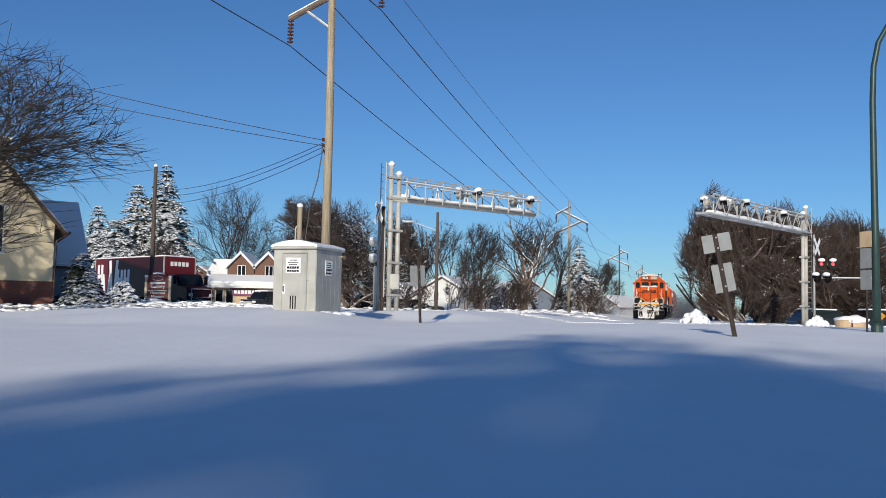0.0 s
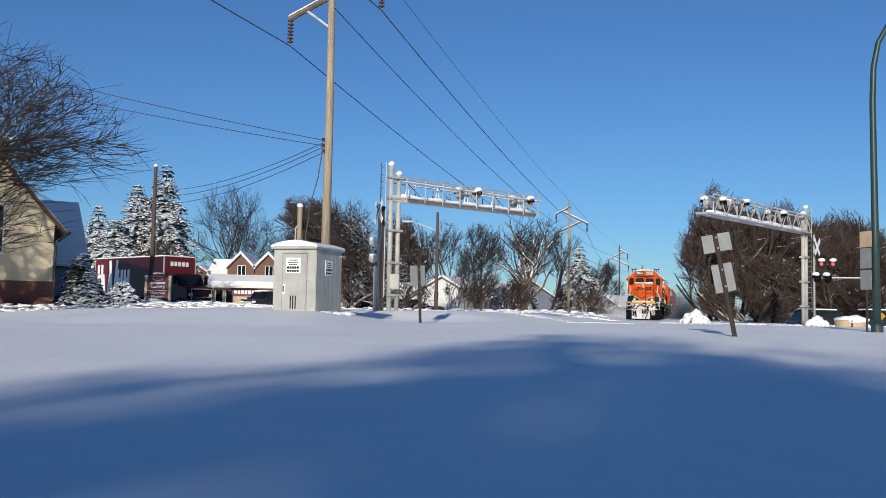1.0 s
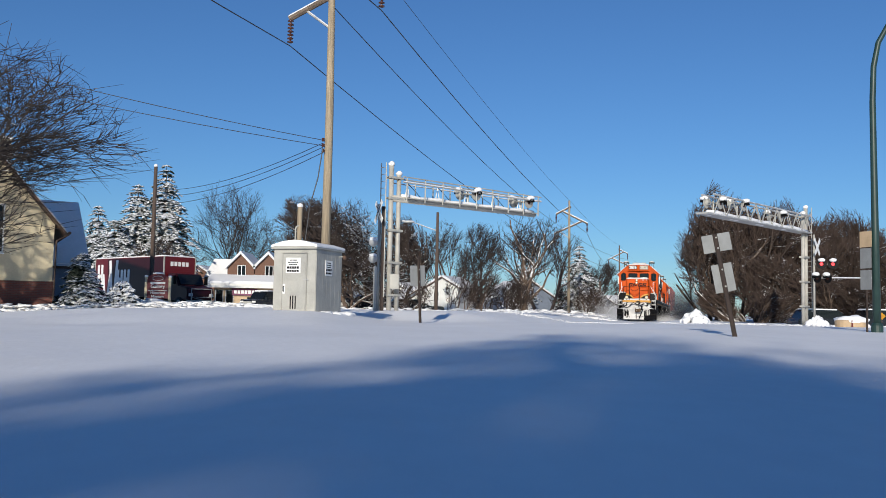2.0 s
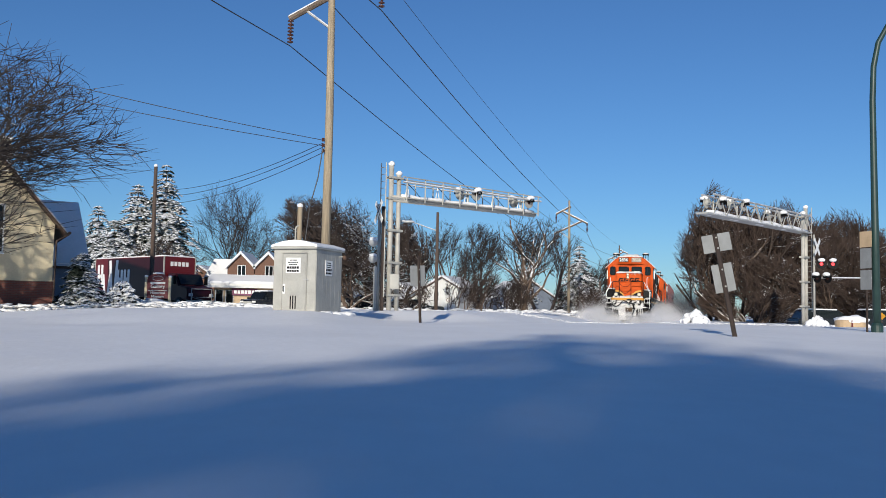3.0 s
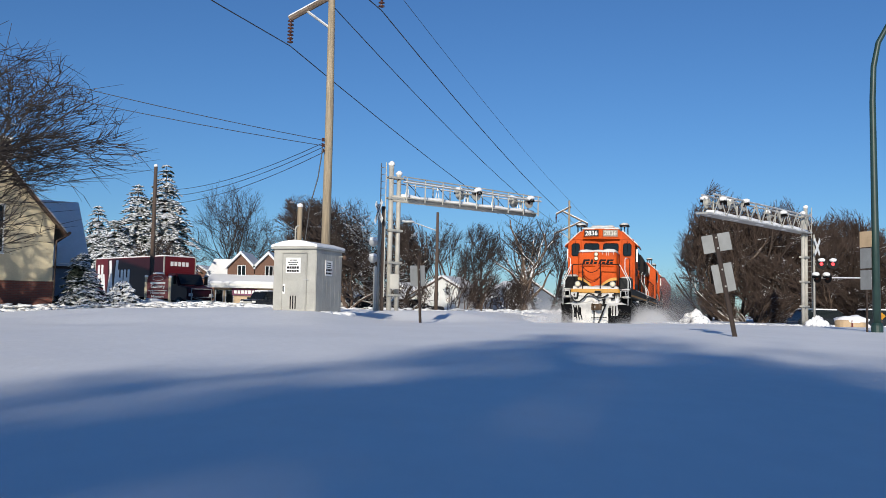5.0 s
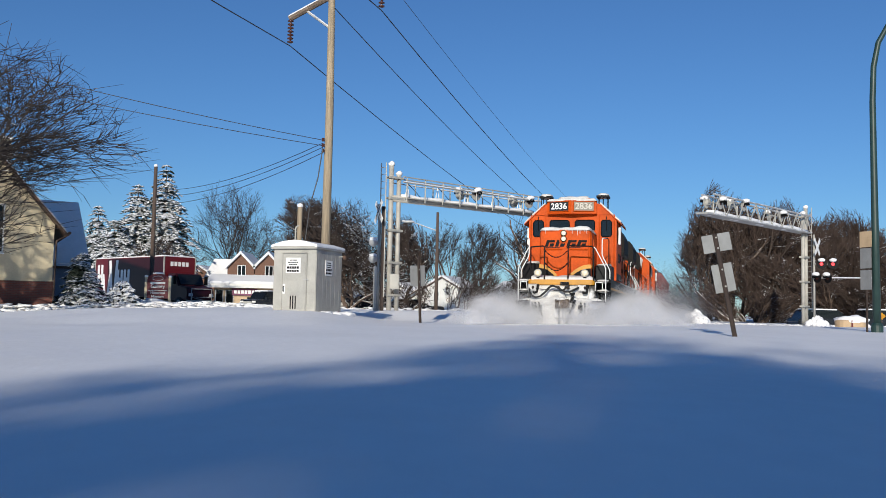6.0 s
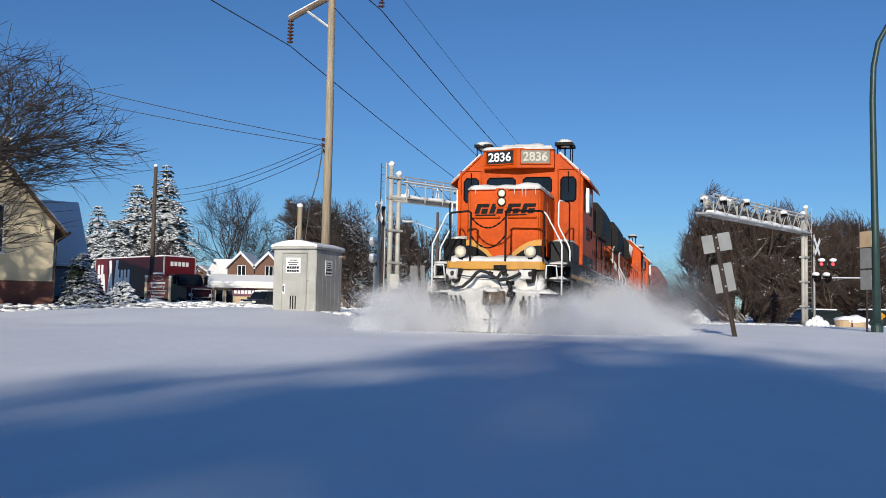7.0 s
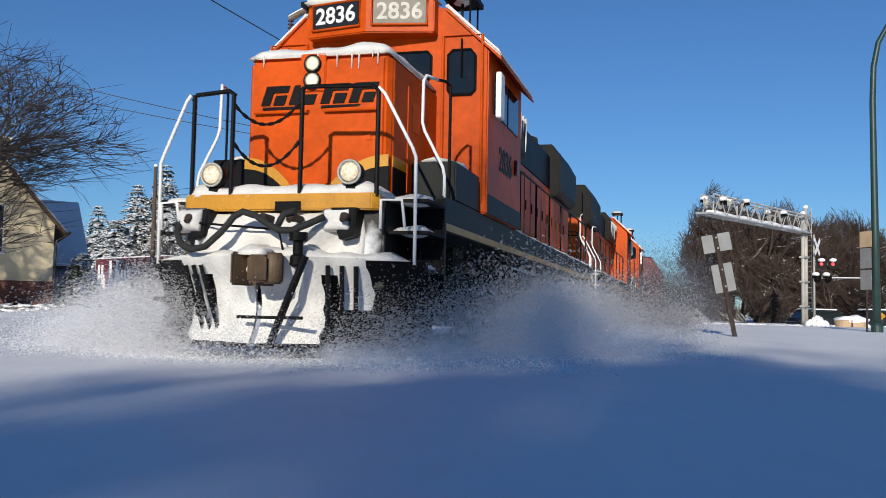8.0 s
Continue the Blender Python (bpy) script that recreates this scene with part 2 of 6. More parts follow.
def snow_sheet(x0, x1, y0, y1, thick, seed, nx=18, ny=8, rough=0.5):
    """A sheet of lying snow on z = 0: uneven thickness, rounded edges, no flat top."""
    g = Geo()
    for j in range(ny + 1):
        for i in range(nx + 1):
            u, v = i / nx, j / ny
            e = min(min(u, 1 - u) * (x1 - x0), min(v, 1 - v) * (y1 - y0)) / thick
            h = math.sqrt(min(e / 1.2, 1.0)) if e > 0 else 0.0
            x, y = x0 + (x1 - x0) * u, y0 + (y1 - y0) * v
            m = 1 + rough * noise.noise(Vector((x * 3.1 + seed, y * 3.1, seed)))
            wob = 0.25 * thick * noise.noise(Vector((x * 5, y * 5, seed + 7.0))) if h == 0 else 0
            g.v.append((x + wob, y + wob, thick * h * m - (0.02 if h == 0 else 0)))
    w = nx + 1
    g.f = [(j * w + i, j * w + i + 1, (j + 1) * w + i + 1, (j + 1) * w + i) for j in range(ny) for i in range(nx)]
    k = len(g.v)
    ring = [i for i in range(w)] + [j * w + nx for j in range(1, ny + 1)] + [ny * w + i for i in range(nx - 1, -1, -1)] + [j * w for j in range(ny - 1, 0, -1)]
    g.f.append(tuple(reversed(ring)))
    return g


# ---- ground ----
def step(a, b, x):
    t = min(max((x - a) / (b - a), 0.0), 1.0)
    return t * t * (3 - 2 * t)


HEAD_DEG = 14.97
SH, CH = math.sin(radians(HEAD_DEG)), math.cos(radians(HEAD_DEG))


def track(a, lat=0.0, z=0.0):
    """A point a metres along the track from the camera's side, lat metres to its right."""
    return Vector((a * SH + (lat - 4.04) * CH, a * CH - (lat - 4.04) * SH, z))


def lateral(x, y):
    return x * CH - y * SH + 4.04


def ground_z(x, y):
    lat = lateral(x, y)
    z = 0.13
    mound = 0.36 * step(20, 30, y) * step(-1.6, -4.2, x) * step(-17, -9, x)
    rise = 0.4 * step(35.5, 40, y) * step(-2.0, -6.0, lat) * step(-17, -9, x)
    z += max(mound, rise) * (1 - step(300, 900, y))
    z += 0.12 * step(19, 30, y) * step(-4, 1, x - 0.12 * y) * (1 - step(34, 44, y))
    n1 = noise.noise(Vector((x * 0.22, y * 0.13, 3.1)))
    n2 = noise.noise(Vector((x * 0.7, y * 0.45, 9.1)))
    calm = 1 - 0.5 * step(6, 1.5, y)
    z += (0.05 * n1 + 0.022 * n2) * calm
    if abs(lat) < 3 and y > 30:
        z -= 0.1 * step(3, 1.6, abs(lat)) * step(30, 40, y)
    return z


def ground():
    def axis(n, near, far, p):
        return [near * u + (far - near) * (abs(u) ** p) * (1 if u > 0 else -1) for u in (2 * k / n - 1 for k in range(n + 1))]
    xs = axis(240, 45, 3500, 9)
    ys = [y + 18 for y in axis(320, 50, 3500, 9)]
    g = Geo()
    g.v = [(x, y, ground_z(x, y)) for y in ys for x in xs]
    w = len(xs)
    g.f = [(j * w + i, j * w + i + 1, (j + 1) * w + i + 1, (j + 1) * w + i) for j in range(len(ys) - 1) for i in range(w - 1)]
    ob = part("ground", g, GROUND, smooth=True)
    tagged(ob, "smooth wind-blown snow covering the field", "ground", kind="structure")


ground()


# ---- utility line ----
def sag(a, b, drop, n=14):
    a, b = Vector(a), Vector(b)
    return [a.lerp(b, k / n) - Vector((0, 0, drop * 4 * (k / n) * (1 - k / n))) for k in range(n + 1)]


ACROSS = Vector((CH, -SH, 0))
ALONG = Vector((SH, CH, 0))


def utility_pole(x, y, z0, top, label, flip, r=0.17):
    """A pole with three timber arms; flip: 1 or -1, the side of the upper arm. Returns the wire points."""
    t = thing("utility_pole", label, "utility pole", pose(x, y, 0), group="poles along the railway")
    part("pole", Geo().tube([(0, 0, z0 - 0.4), (0.02, 0, z0 + (top - z0) * 0.5), (-0.03, 0, top)], [r, r * 0.85, r * 0.62], 12), WOOD if y < 130 else OLDWOOD, t, smooth=True)

    def at(u, dz):
        return ACROSS * u * flip + Vector((0, 0, top + dz))
    for a, b in ((at(-1.45, -1.45), at(0.15, -0.65)), (at(-0.7, -1.15), at(1.95, -2.5)), (at(-1.65, -3.6), at(1.3, -2.25))):
        part("arm", Geo().tube([a, b], 0.12, 8), ARMWOOD, t, "snow-topped timber arm")
    part("brace", Geo().tube([at(-1.0, -3.35), at(0, -4.1)], 0.05, 6), ALU_SNOW, t, "galvanised steel brace")
    tips = []
    for u, dz in ((-1.42, -1.5 if y > 60 else -0.7), (1.9, -2.55), (-1.6, -3.65)):
        g = Geo()
        rings = []
        for k in range(7):
            rings += [(0.03, -k * 0.13), (0.115, -k * 0.13 - 0.04), (0.115, -k * 0.13 - 0.07), (0.03, -k * 0.13 - 0.1)]
        g.lathe(rings, at(u, dz), seg=10)
        part("insulator", g, INSUL, t, "brown ribbed insulator string", smooth=True)
        tips.append(Vector((x, y, 0)) + at(u, dz - 0.98))
    tips.append(Vector((x, y, top + (0.0 if y > 60 else 0.35))))
    return tips


def utility_line():
    rows = [(-22.0, -33, 0.2, 14.5, 1), (-4.2, 33, 0.45, 14.78, 1), (13.5, 99, 0.4, 12.6, 1), (31.5, 165, 0.3, 12.7, -1), (49.8, 231, 0.3, 12.7, 1), (67.6, 297, 0.3, 12.6, 1)]
    tips = []
    for x, y, z, top, flip in rows:
        tips.append(utility_pole(x, y, z, top, "tall weathered wooden utility pole with angled arms" if y < 60 else "wooden utility pole with snowy arms beside the railway", flip))
    t = thing("power_line", "dark overhead wires strung along the pole line", "power line")
    for p, q in zip(tips, tips[1:]):
        for k, (a, b) in enumerate(zip(p, q)):
            part("wire", Geo().tube(sag(a, b, (0.75, 0.75, 0.6, 0.5)[k]), 0.02 if k < 3 else 0.012, 5, False), WIRE, t)
    t2 = thing("service_line", "thin overhead service wires crossing to the houses", "power line")
    for a, b, d in (((-4.4, 32.9, 6.6), (-24, 27, 10.4), 0.35), ((-4.4, 32.9, 6.4), (-24, 27, 9.6), 0.35), ((-4.4, 33, 6.5), (-18.2, 58, 7.8), 0.5),
                    ((-4.4, 33, 6.35), (-18.2, 58, 7.4), 0.5), ((-4.4, 33, 6.15), (-18.2, 58, 6.9), 0.5), ((-18.2, 58, 9.1), (-60, 78, 9.6), 0.9)):
        part("wire", Geo().tube(sag(a, b, d), 0.013, 5, False), WIRE, t2)
    for z in (6.2, 6.4, 6.6):
        part("spool", Geo().lathe([(0.04, 0), (0.06, 0.03), (0.04, 0.06), (0.06, 0.09), (0.04, 0.12)], (-4.36, 32.85, z - 0.06)), INSUL, t2)
    part("riser_cable", Geo().tube([(-4.36, 32.8, 6.3), (-4.5, 32.75, 5.2), (-4.75, 32.7, 4.2), (-4.9, 32.6, 2.6)], 0.02, 6), WIRE, t2)


utility_line()


# ---- trees ----
def bare_tree(name, label, x, y, z, height, spread, seed, mat=BARK, depth=6, trunk=0.25, fork=0.22, lean=(0, 0), twigs=3, droop=0.0, group="bare trees", trunks=1, thin=0.012, width=None, twig=None):
    """A leafless tree: branching lines are grown, pruned to an uneven dome of the given size, then drawn out as tapered tubes."""
    rng = random.Random(seed)
    t = thing(name, label, "tree", pose(x, y, z), group)
    lines = []

    def grow(p, d, length, r, level, stem=-1):
        n = 5 if level < 2 else 4 if level < 3 else 3 if level < depth - 1 else 2 if level < depth else 1
        pts, rs = [p], [r]
        q, w = p.copy(), d.copy()
        for k in range(n):
            w = (w + Vector((rng.gauss(0, 0.15), rng.gauss(0, 0.15), rng.gauss(0.04, 0.1) - droop * level * 0.05))).normalized()
            q = q + w * (length / n)
            pts.append(q.copy())
            rs.append(max(r * (1 - 0.42 * (k + 1) / n), thin * 0.6) if level < depth else thin * (0.7 - 0.45 * (k + 1) / n))
        me = len(lines)
        lines.append((level, pts, rs, stem))
        if level >= depth:
            return
        kids = 4 if level == 0 else twigs + (1 if rng.random() < 0.5 else 0)
        for c in range(kids):
            f = 1.0 if c == 0 else rng.uniform(0.3, 1.0)
            j = min(int(f * n), n)
            side = Vector((rng.gauss(0, 1), rng.gauss(0, 1), rng.gauss(0, 0.5)))
            side = (side - w * side.dot(w)).normalized()
            ang = rng.uniform(0.25, 0.55) * (0.7 if c == 0 else 1.35) * spread
            nd = (w * math.cos(ang) + side * math.sin(ang)).normalized()
            nd.z += 0.06
            grow(pts[j], nd.normalized(), length * rng.uniform(0.6, 0.85), max(rs[j] * (0.92 if c == 0 else 0.62), thin), level + 1, me)

    for k in range(trunks):
        a = rng.uniform(0, 6.28)
        o = 0.0 if trunks == 1 else 0.35
        d = Vector((lean[0] + o * math.cos(a), lean[1] + o * math.sin(a), 1)).normalized()
        grow(Vector((o * math.cos(a), o * math.sin(a), -0.3)), d, height * fork, trunk, 0)
    half, mid = (width or height * 0.9) / 2, height * 0.42
    fine = [p for lv, pts, rs, stem in lines if lv >= 3 for p in pts]
    cx, cy, cz = (sum(p[k] for p in fine) / len(fine) for k in range(3))
    zs = sorted(p[2] for p in fine)
    s = height * 0.94 / zs[int(len(zs) * 0.93)]
    rad = sorted(math.hypot(p[0] - cx * p[2] / cz, p[1] - cy * p[2] / cz) for p in fine)[int(len(fine) * 0.9)]
    w = max(half * 0.92 / rad, s * 0.82)
    limbs, crown, kept = Geo(), Geo(), []
    for lv, pts, rs, stem in lines:
        pts = [Vector(((p[0] - cx * p[2] / cz) * w, (p[1] - cy * p[2] / cz) * w, p[2] * s)) for p in pts]
        q = math.sqrt((pts[-1].x / half) ** 2 + (pts[-1].y / half) ** 2 + (max(pts[-1].z - mid, 0) / (height - mid)) ** 2)
        ok = lv == 0 or (kept[stem] and q < 0.97 + 0.2 * noise.noise((pts[-1] + Vector((0, 0, seed))) * (2.6 / half)))
        kept.append(ok)
        if ok and mat is LIMBSNOW and lv in (1, 2):
            part("limb", Geo().tube(pts, rs, 6, False), mat, t, smooth=True)
        elif ok:
            (limbs if lv < 3 else crown).tube(pts, rs, 8 if lv == 0 else 6 if lv < 2 else 4 if lv < 3 else 3, False)
    part("trunk", limbs, mat, t, smooth=True)
    part("crown", crown, twig or TWIG, t, "fine leafless twigs")
    return t


SNOWBUSH = material("snow_buried_needles", (0.03, 0.04, 0.03), 0.8, var=0.4, scale=1.2, bump=0.2, snow=0.95)


def conifer(name, label, x, y, z, height, radius, seed, mat=NEEDLE, tiers=20, per=13, group="conifers", gap=0.0, low=0.06, leaf=1.0):
    """A spruce: trunk, tiers of drooping boughs made of many needle sprays."""
    rng = random.Random(seed)
    t = thing(name, label, "conifer", pose(x, y, z), group)
    part("trunk", Geo().tube([(0, 0, -0.3), (0, 0, height * 0.5), (0, 0, height * 0.98)], [height * 0.022, height * 0.013, 0.02], 8), OLDWOOD, t)
    v, f = [], []
    for k in range(tiers):
        u = (k + rng.uniform(-0.3, 0.3)) / tiers
        zt = height * (low + (1 - low) * max(u, 0))
        reach = radius * (1 - max(u, 0)) ** 0.8 * rng.uniform(0.8, 1.1) + 0.12
        for q in range(max(5, int(per * (1 - u * 0.6)))):
            a = rng.uniform(0, 6.283)
            if rng.random() < gap:
                continue
            length = reach * rng.uniform(0.7, 1.12)
            dx, dy = math.cos(a), math.sin(a)
            pieces = max(3, int(length / 0.3))
            for s in range(pieces):
                w = (s + 1) / pieces
                px, py = dx * length * w, dy * length * w
                pz = zt + length * (0.12 * w - 0.42 * w * w) + rng.uniform(-0.06, 0.06)
                for side in (-1, 1, 0):
                    b = a + side * rng.uniform(0.5, 1.2)
                    lf = (0.22 + 0.3 * length * 0.3) * (1.1 - 0.4 * w) * rng.uniform(0.7, 1.3) * leaf
                    ex, ey, ez = px + math.cos(b) * lf, py + math.sin(b) * lf, pz - lf * rng.uniform(0.15, 0.6)
                    wx, wy = -math.sin(b) * lf * 0.28, math.cos(b) * lf * 0.28
                    i = len(v)
                    v += [(px, py, pz + 0.04), ((px + ex) / 2 + wx, (py + ey) / 2 + wy, (pz + ez) / 2 - 0.02),
                          (ex, ey, ez), ((px + ex) / 2 - wx, (py + ey) / 2 - wy, (pz + ez) / 2 - 0.02),
                          ((px + ex) / 2, (py + ey) / 2, (pz + ez) / 2 - lf * 0.22)]
                    f += [(i, i + 1, i + 2), (i, i + 2, i + 3), (i, i + 4, i + 1), (i + 1, i + 4, i + 2), (i + 2, i + 4, i + 3), (i + 3, i + 4, i)]
    g = Geo()
    g.v, g.f = v, f
    part("crown", g, mat, t, "drooping needle boughs loaded with snow" if mat is NEEDLE else "dense green needle boughs")
    return t


def trees():
    # unseen, added to cast the shadow over the field: a tall row well behind, dense below and bare at the top
    for x, y, h, r, k in ((-2.9, -7.5, 9.6, 2.3, 1), (-4.8, -11, 6.0, 2.0, 2), (-1.4, -9, 7.7, 2.9, 3), (1.5, -9, 6.4, 2.9, 4), (4.6, -9, 5.5, 2.8, 5), (-0.6, -7.5, 7.2, 2.4, 7)):
        d = 26 + 2 * (k % 3)
        top = h + d * math.tan(SUN_EL)
        conifer("spruce", "dense dark unseen spruce added to shade the field", x - d * math.sin(SUN_AZ - math.pi), y - d * math.cos(SUN_AZ - math.pi), 0.1, top, r * top / h * 0.8, k, NEEDLE_DARK, 24, 14, "shade trees", leaf=2.4)
    for x, y, h, w, k in ((-5.6, -12, 7.4, 8.0, 61), (-2.4, -8, 11.4, 7.0, 62), (0.9, -10, 10.8, 7.0, 63), (3.8, -11, 8.6, 8.0, 64), (-7.6, -12, 5.6, 7.0, 65)):
        d = 16 if k in (62, 63) else 30
        bare_tree("maple", "leafless unseen maple added among the spruces to shade the field", x - d * math.sin(SUN_AZ - math.pi), y - d * math.cos(SUN_AZ - math.pi), 0.1, h + d * math.tan(SUN_EL), 1.15, k, BARK, 5, 0.3, 0.2, trunks=3, twigs=4, width=w, group="shade trees", thin=0.03)
    # beside the cream house
    bare_tree("oak", "large spreading leafless oak in front of the cream house", -20.0, 36.0, 0.5, 11.4, 1.3, 57, BARK, 6, 0.34, 0.17, twigs=4, droop=0.14, thin=0.015, width=19.0)
    conifer("young_spruce", "young spruce bowed down by heavy snow", -16.75, 43, 0.5, 2.5, 1.0, 7, NEEDLE, 16, 22, leaf=1.2)
    conifer("juniper", "low juniper bush buried in snow", -14.9, 43.2, 0.4, 1.3, 1.1, 8, SNOWBUSH, 8, 16, low=0.15)
    conifer("spruce", "tall snow-laden spruce behind the red truck", -30.2, 100, 0.3, 15.8, 5.0, 11, NEEDLE, 34, 26, leaf=1.3)
    conifer("spruce", "snow-laden spruce with a ragged top", -33.5, 101, 0.3, 13.8, 5.4, 12, NEEDLE, 32, 24, gap=0.05, leaf=1.3)
    conifer("spruce", "broad snow-laden spruce behind the truck", -34.5, 97, 0.3, 9.4, 5.6, 13, NEEDLE, 24, 28, leaf=1.3)
    conifer("spruce", "snow-laden spruce near the house roof", -41.1, 110, 0.3, 12.2, 5.0, 14, NEEDLE, 28, 24, leaf=1.3)
    conifer("spruce", "snow-laden spruce among bare trees by the railway", 17.7, 120, 0.3, 9.2, 4.0, 15, NEEDLE, 26, 22, leaf=1.2)
    conifer("spruce", "dark spruce half hidden behind bare limbs", 9.5, 112, 0.3, 7.5, 2.6, 16, NEEDLE, 18, 14)
    rows = [
        ("elm", "vase-shaped leafless elm behind the shops", -25.3, 112, 16.0, 11.5, 21, BARK, 2, 6, 0.2),
        ("maple", "wide snow-dusted leafless maple behind the metal cabin", -8.4, 70, 9.2, 10.5, 22, BARKSNOW, 2, 6, 0.16),
        ("maple", "wide snow-dusted leafless maple behind the signal mast", -4.2, 72, 8.4, 7.0, 23, BARKSNOW, 2, 6, 0.16),
        ("maple", "low snow-dusted leafless tree by the shops", -27.0, 90, 7.4, 9.0, 24, BARKSNOW, 2, 6, 0.15),
        ("maple", "low snow-dusted leafless tree by the shops", -18.0, 112, 10.5, 10.0, 25, BARKSNOW, 2, 6, 0.15),
        ("poplar", "slim leafless tree behind the white house", 0.5, 100, 10.2, 5.5, 26, BARK, 2, 6, 0.2),
        ("poplar", "slim leafless tree behind the white house", 4.4, 103, 10.6, 6.0, 33, BARK, 2, 6, 0.2),
        ("poplar", "leafless tree beyond the white house", -4.0, 110, 7.5, 6.0, 34, BARK, 2, 6, 0.2),
        ("cottonwood", "gnarled leafless tree with snow along its limbs", 7.8, 82, 9.4, 8.6, 27, LIMBSNOW, 2, 5, 0.3),
        ("cottonwood", "gnarled leafless tree with snow along its limbs", 10.6, 96, 10.6, 8.6, 28, BARK, 2, 6, 0.22),
        ("thicket", "rust-brown leafless thicket dusted with snow", 2.8, 78, 4.6, 5.0, 29, BARKSNOW, 5, 5, 0.14),
        ("thicket", "brown leafless thicket dusted with snow", 6.0, 80, 3.2, 4.6, 35, BARKSNOW, 5, 5, 0.14),
        ("thicket", "brown leafless thicket by the pole", 14.6, 101, 4.0, 5.4, 36, BARKSNOW, 5, 5, 0.14),
        ("thicket", "brown leafless thicket by the pole", 18.5, 110, 3.2, 6.0, 37, BARKSNOW, 5, 5, 0.14),
        ("tree", "leafless tree in the distance by the railway", 24.0, 140, 8.6, 7.0, 30, BARK, 2, 6, 0.2),
        ("tree", "leafless tree in the distance by the railway", 28.5, 160, 7.0, 7.0, 31, BARK, 2, 5, 0.2)]
    for name, label, x, y, h, w, seed, mat, n, d, fork in rows:
        bare_tree(name, label, x, y, 0.3, h, 1.15, seed, mat, d, 0.07 if name == "thicket" else 0.34 if mat is LIMBSNOW else 0.2, fork, trunks=n, width=w * 1.1, thin=0.014 if name == "elm" else 0.018, twigs=4 if seed in (22, 23) else 3, twig=TWIGSNOW if mat is BARKSNOW else TWIG)
    # grove on the other side of the crossing
    spots = [(22.8, 75, 11.0, 7.5), (26.3, 74, 10.2, 7), (24.4, 80, 10.8, 8), (28.5, 79, 10.6, 8), (31.5, 76, 8.8, 7), (34.5, 80, 9.8, 8), (38.0, 82, 9.4, 8), (30.0, 70, 7.0, 6), (24.6, 70, 5.4, 5.5), (27.2, 68, 4.4, 5), (33.0, 72, 6.0, 6), (36.0, 74, 5.6, 6), (21.4, 72, 3.2, 3.4), (26.0, 86, 11.2, 9), (31.0, 88, 11.4, 9), (36.5, 89, 10.8, 9), (29.0, 66, 3.4, 6), (33.5, 67, 3.2, 6), (24.0, 66.5, 2.6, 4.5)]
    for k, (x, y, h, w) in enumerate(spots):
        bare_tree("grove_tree", "brown leafless tree in a dense snowy grove", x, y, 0.2, h, 1.15, 40 + k, BARK if k % 3 else BARKSNOW, 5, 0.15, 0.15, trunks=4, twigs=4, width=w * 1.15, thin=0.024, twig=GROVE, group="grove by the crossing")


trees()


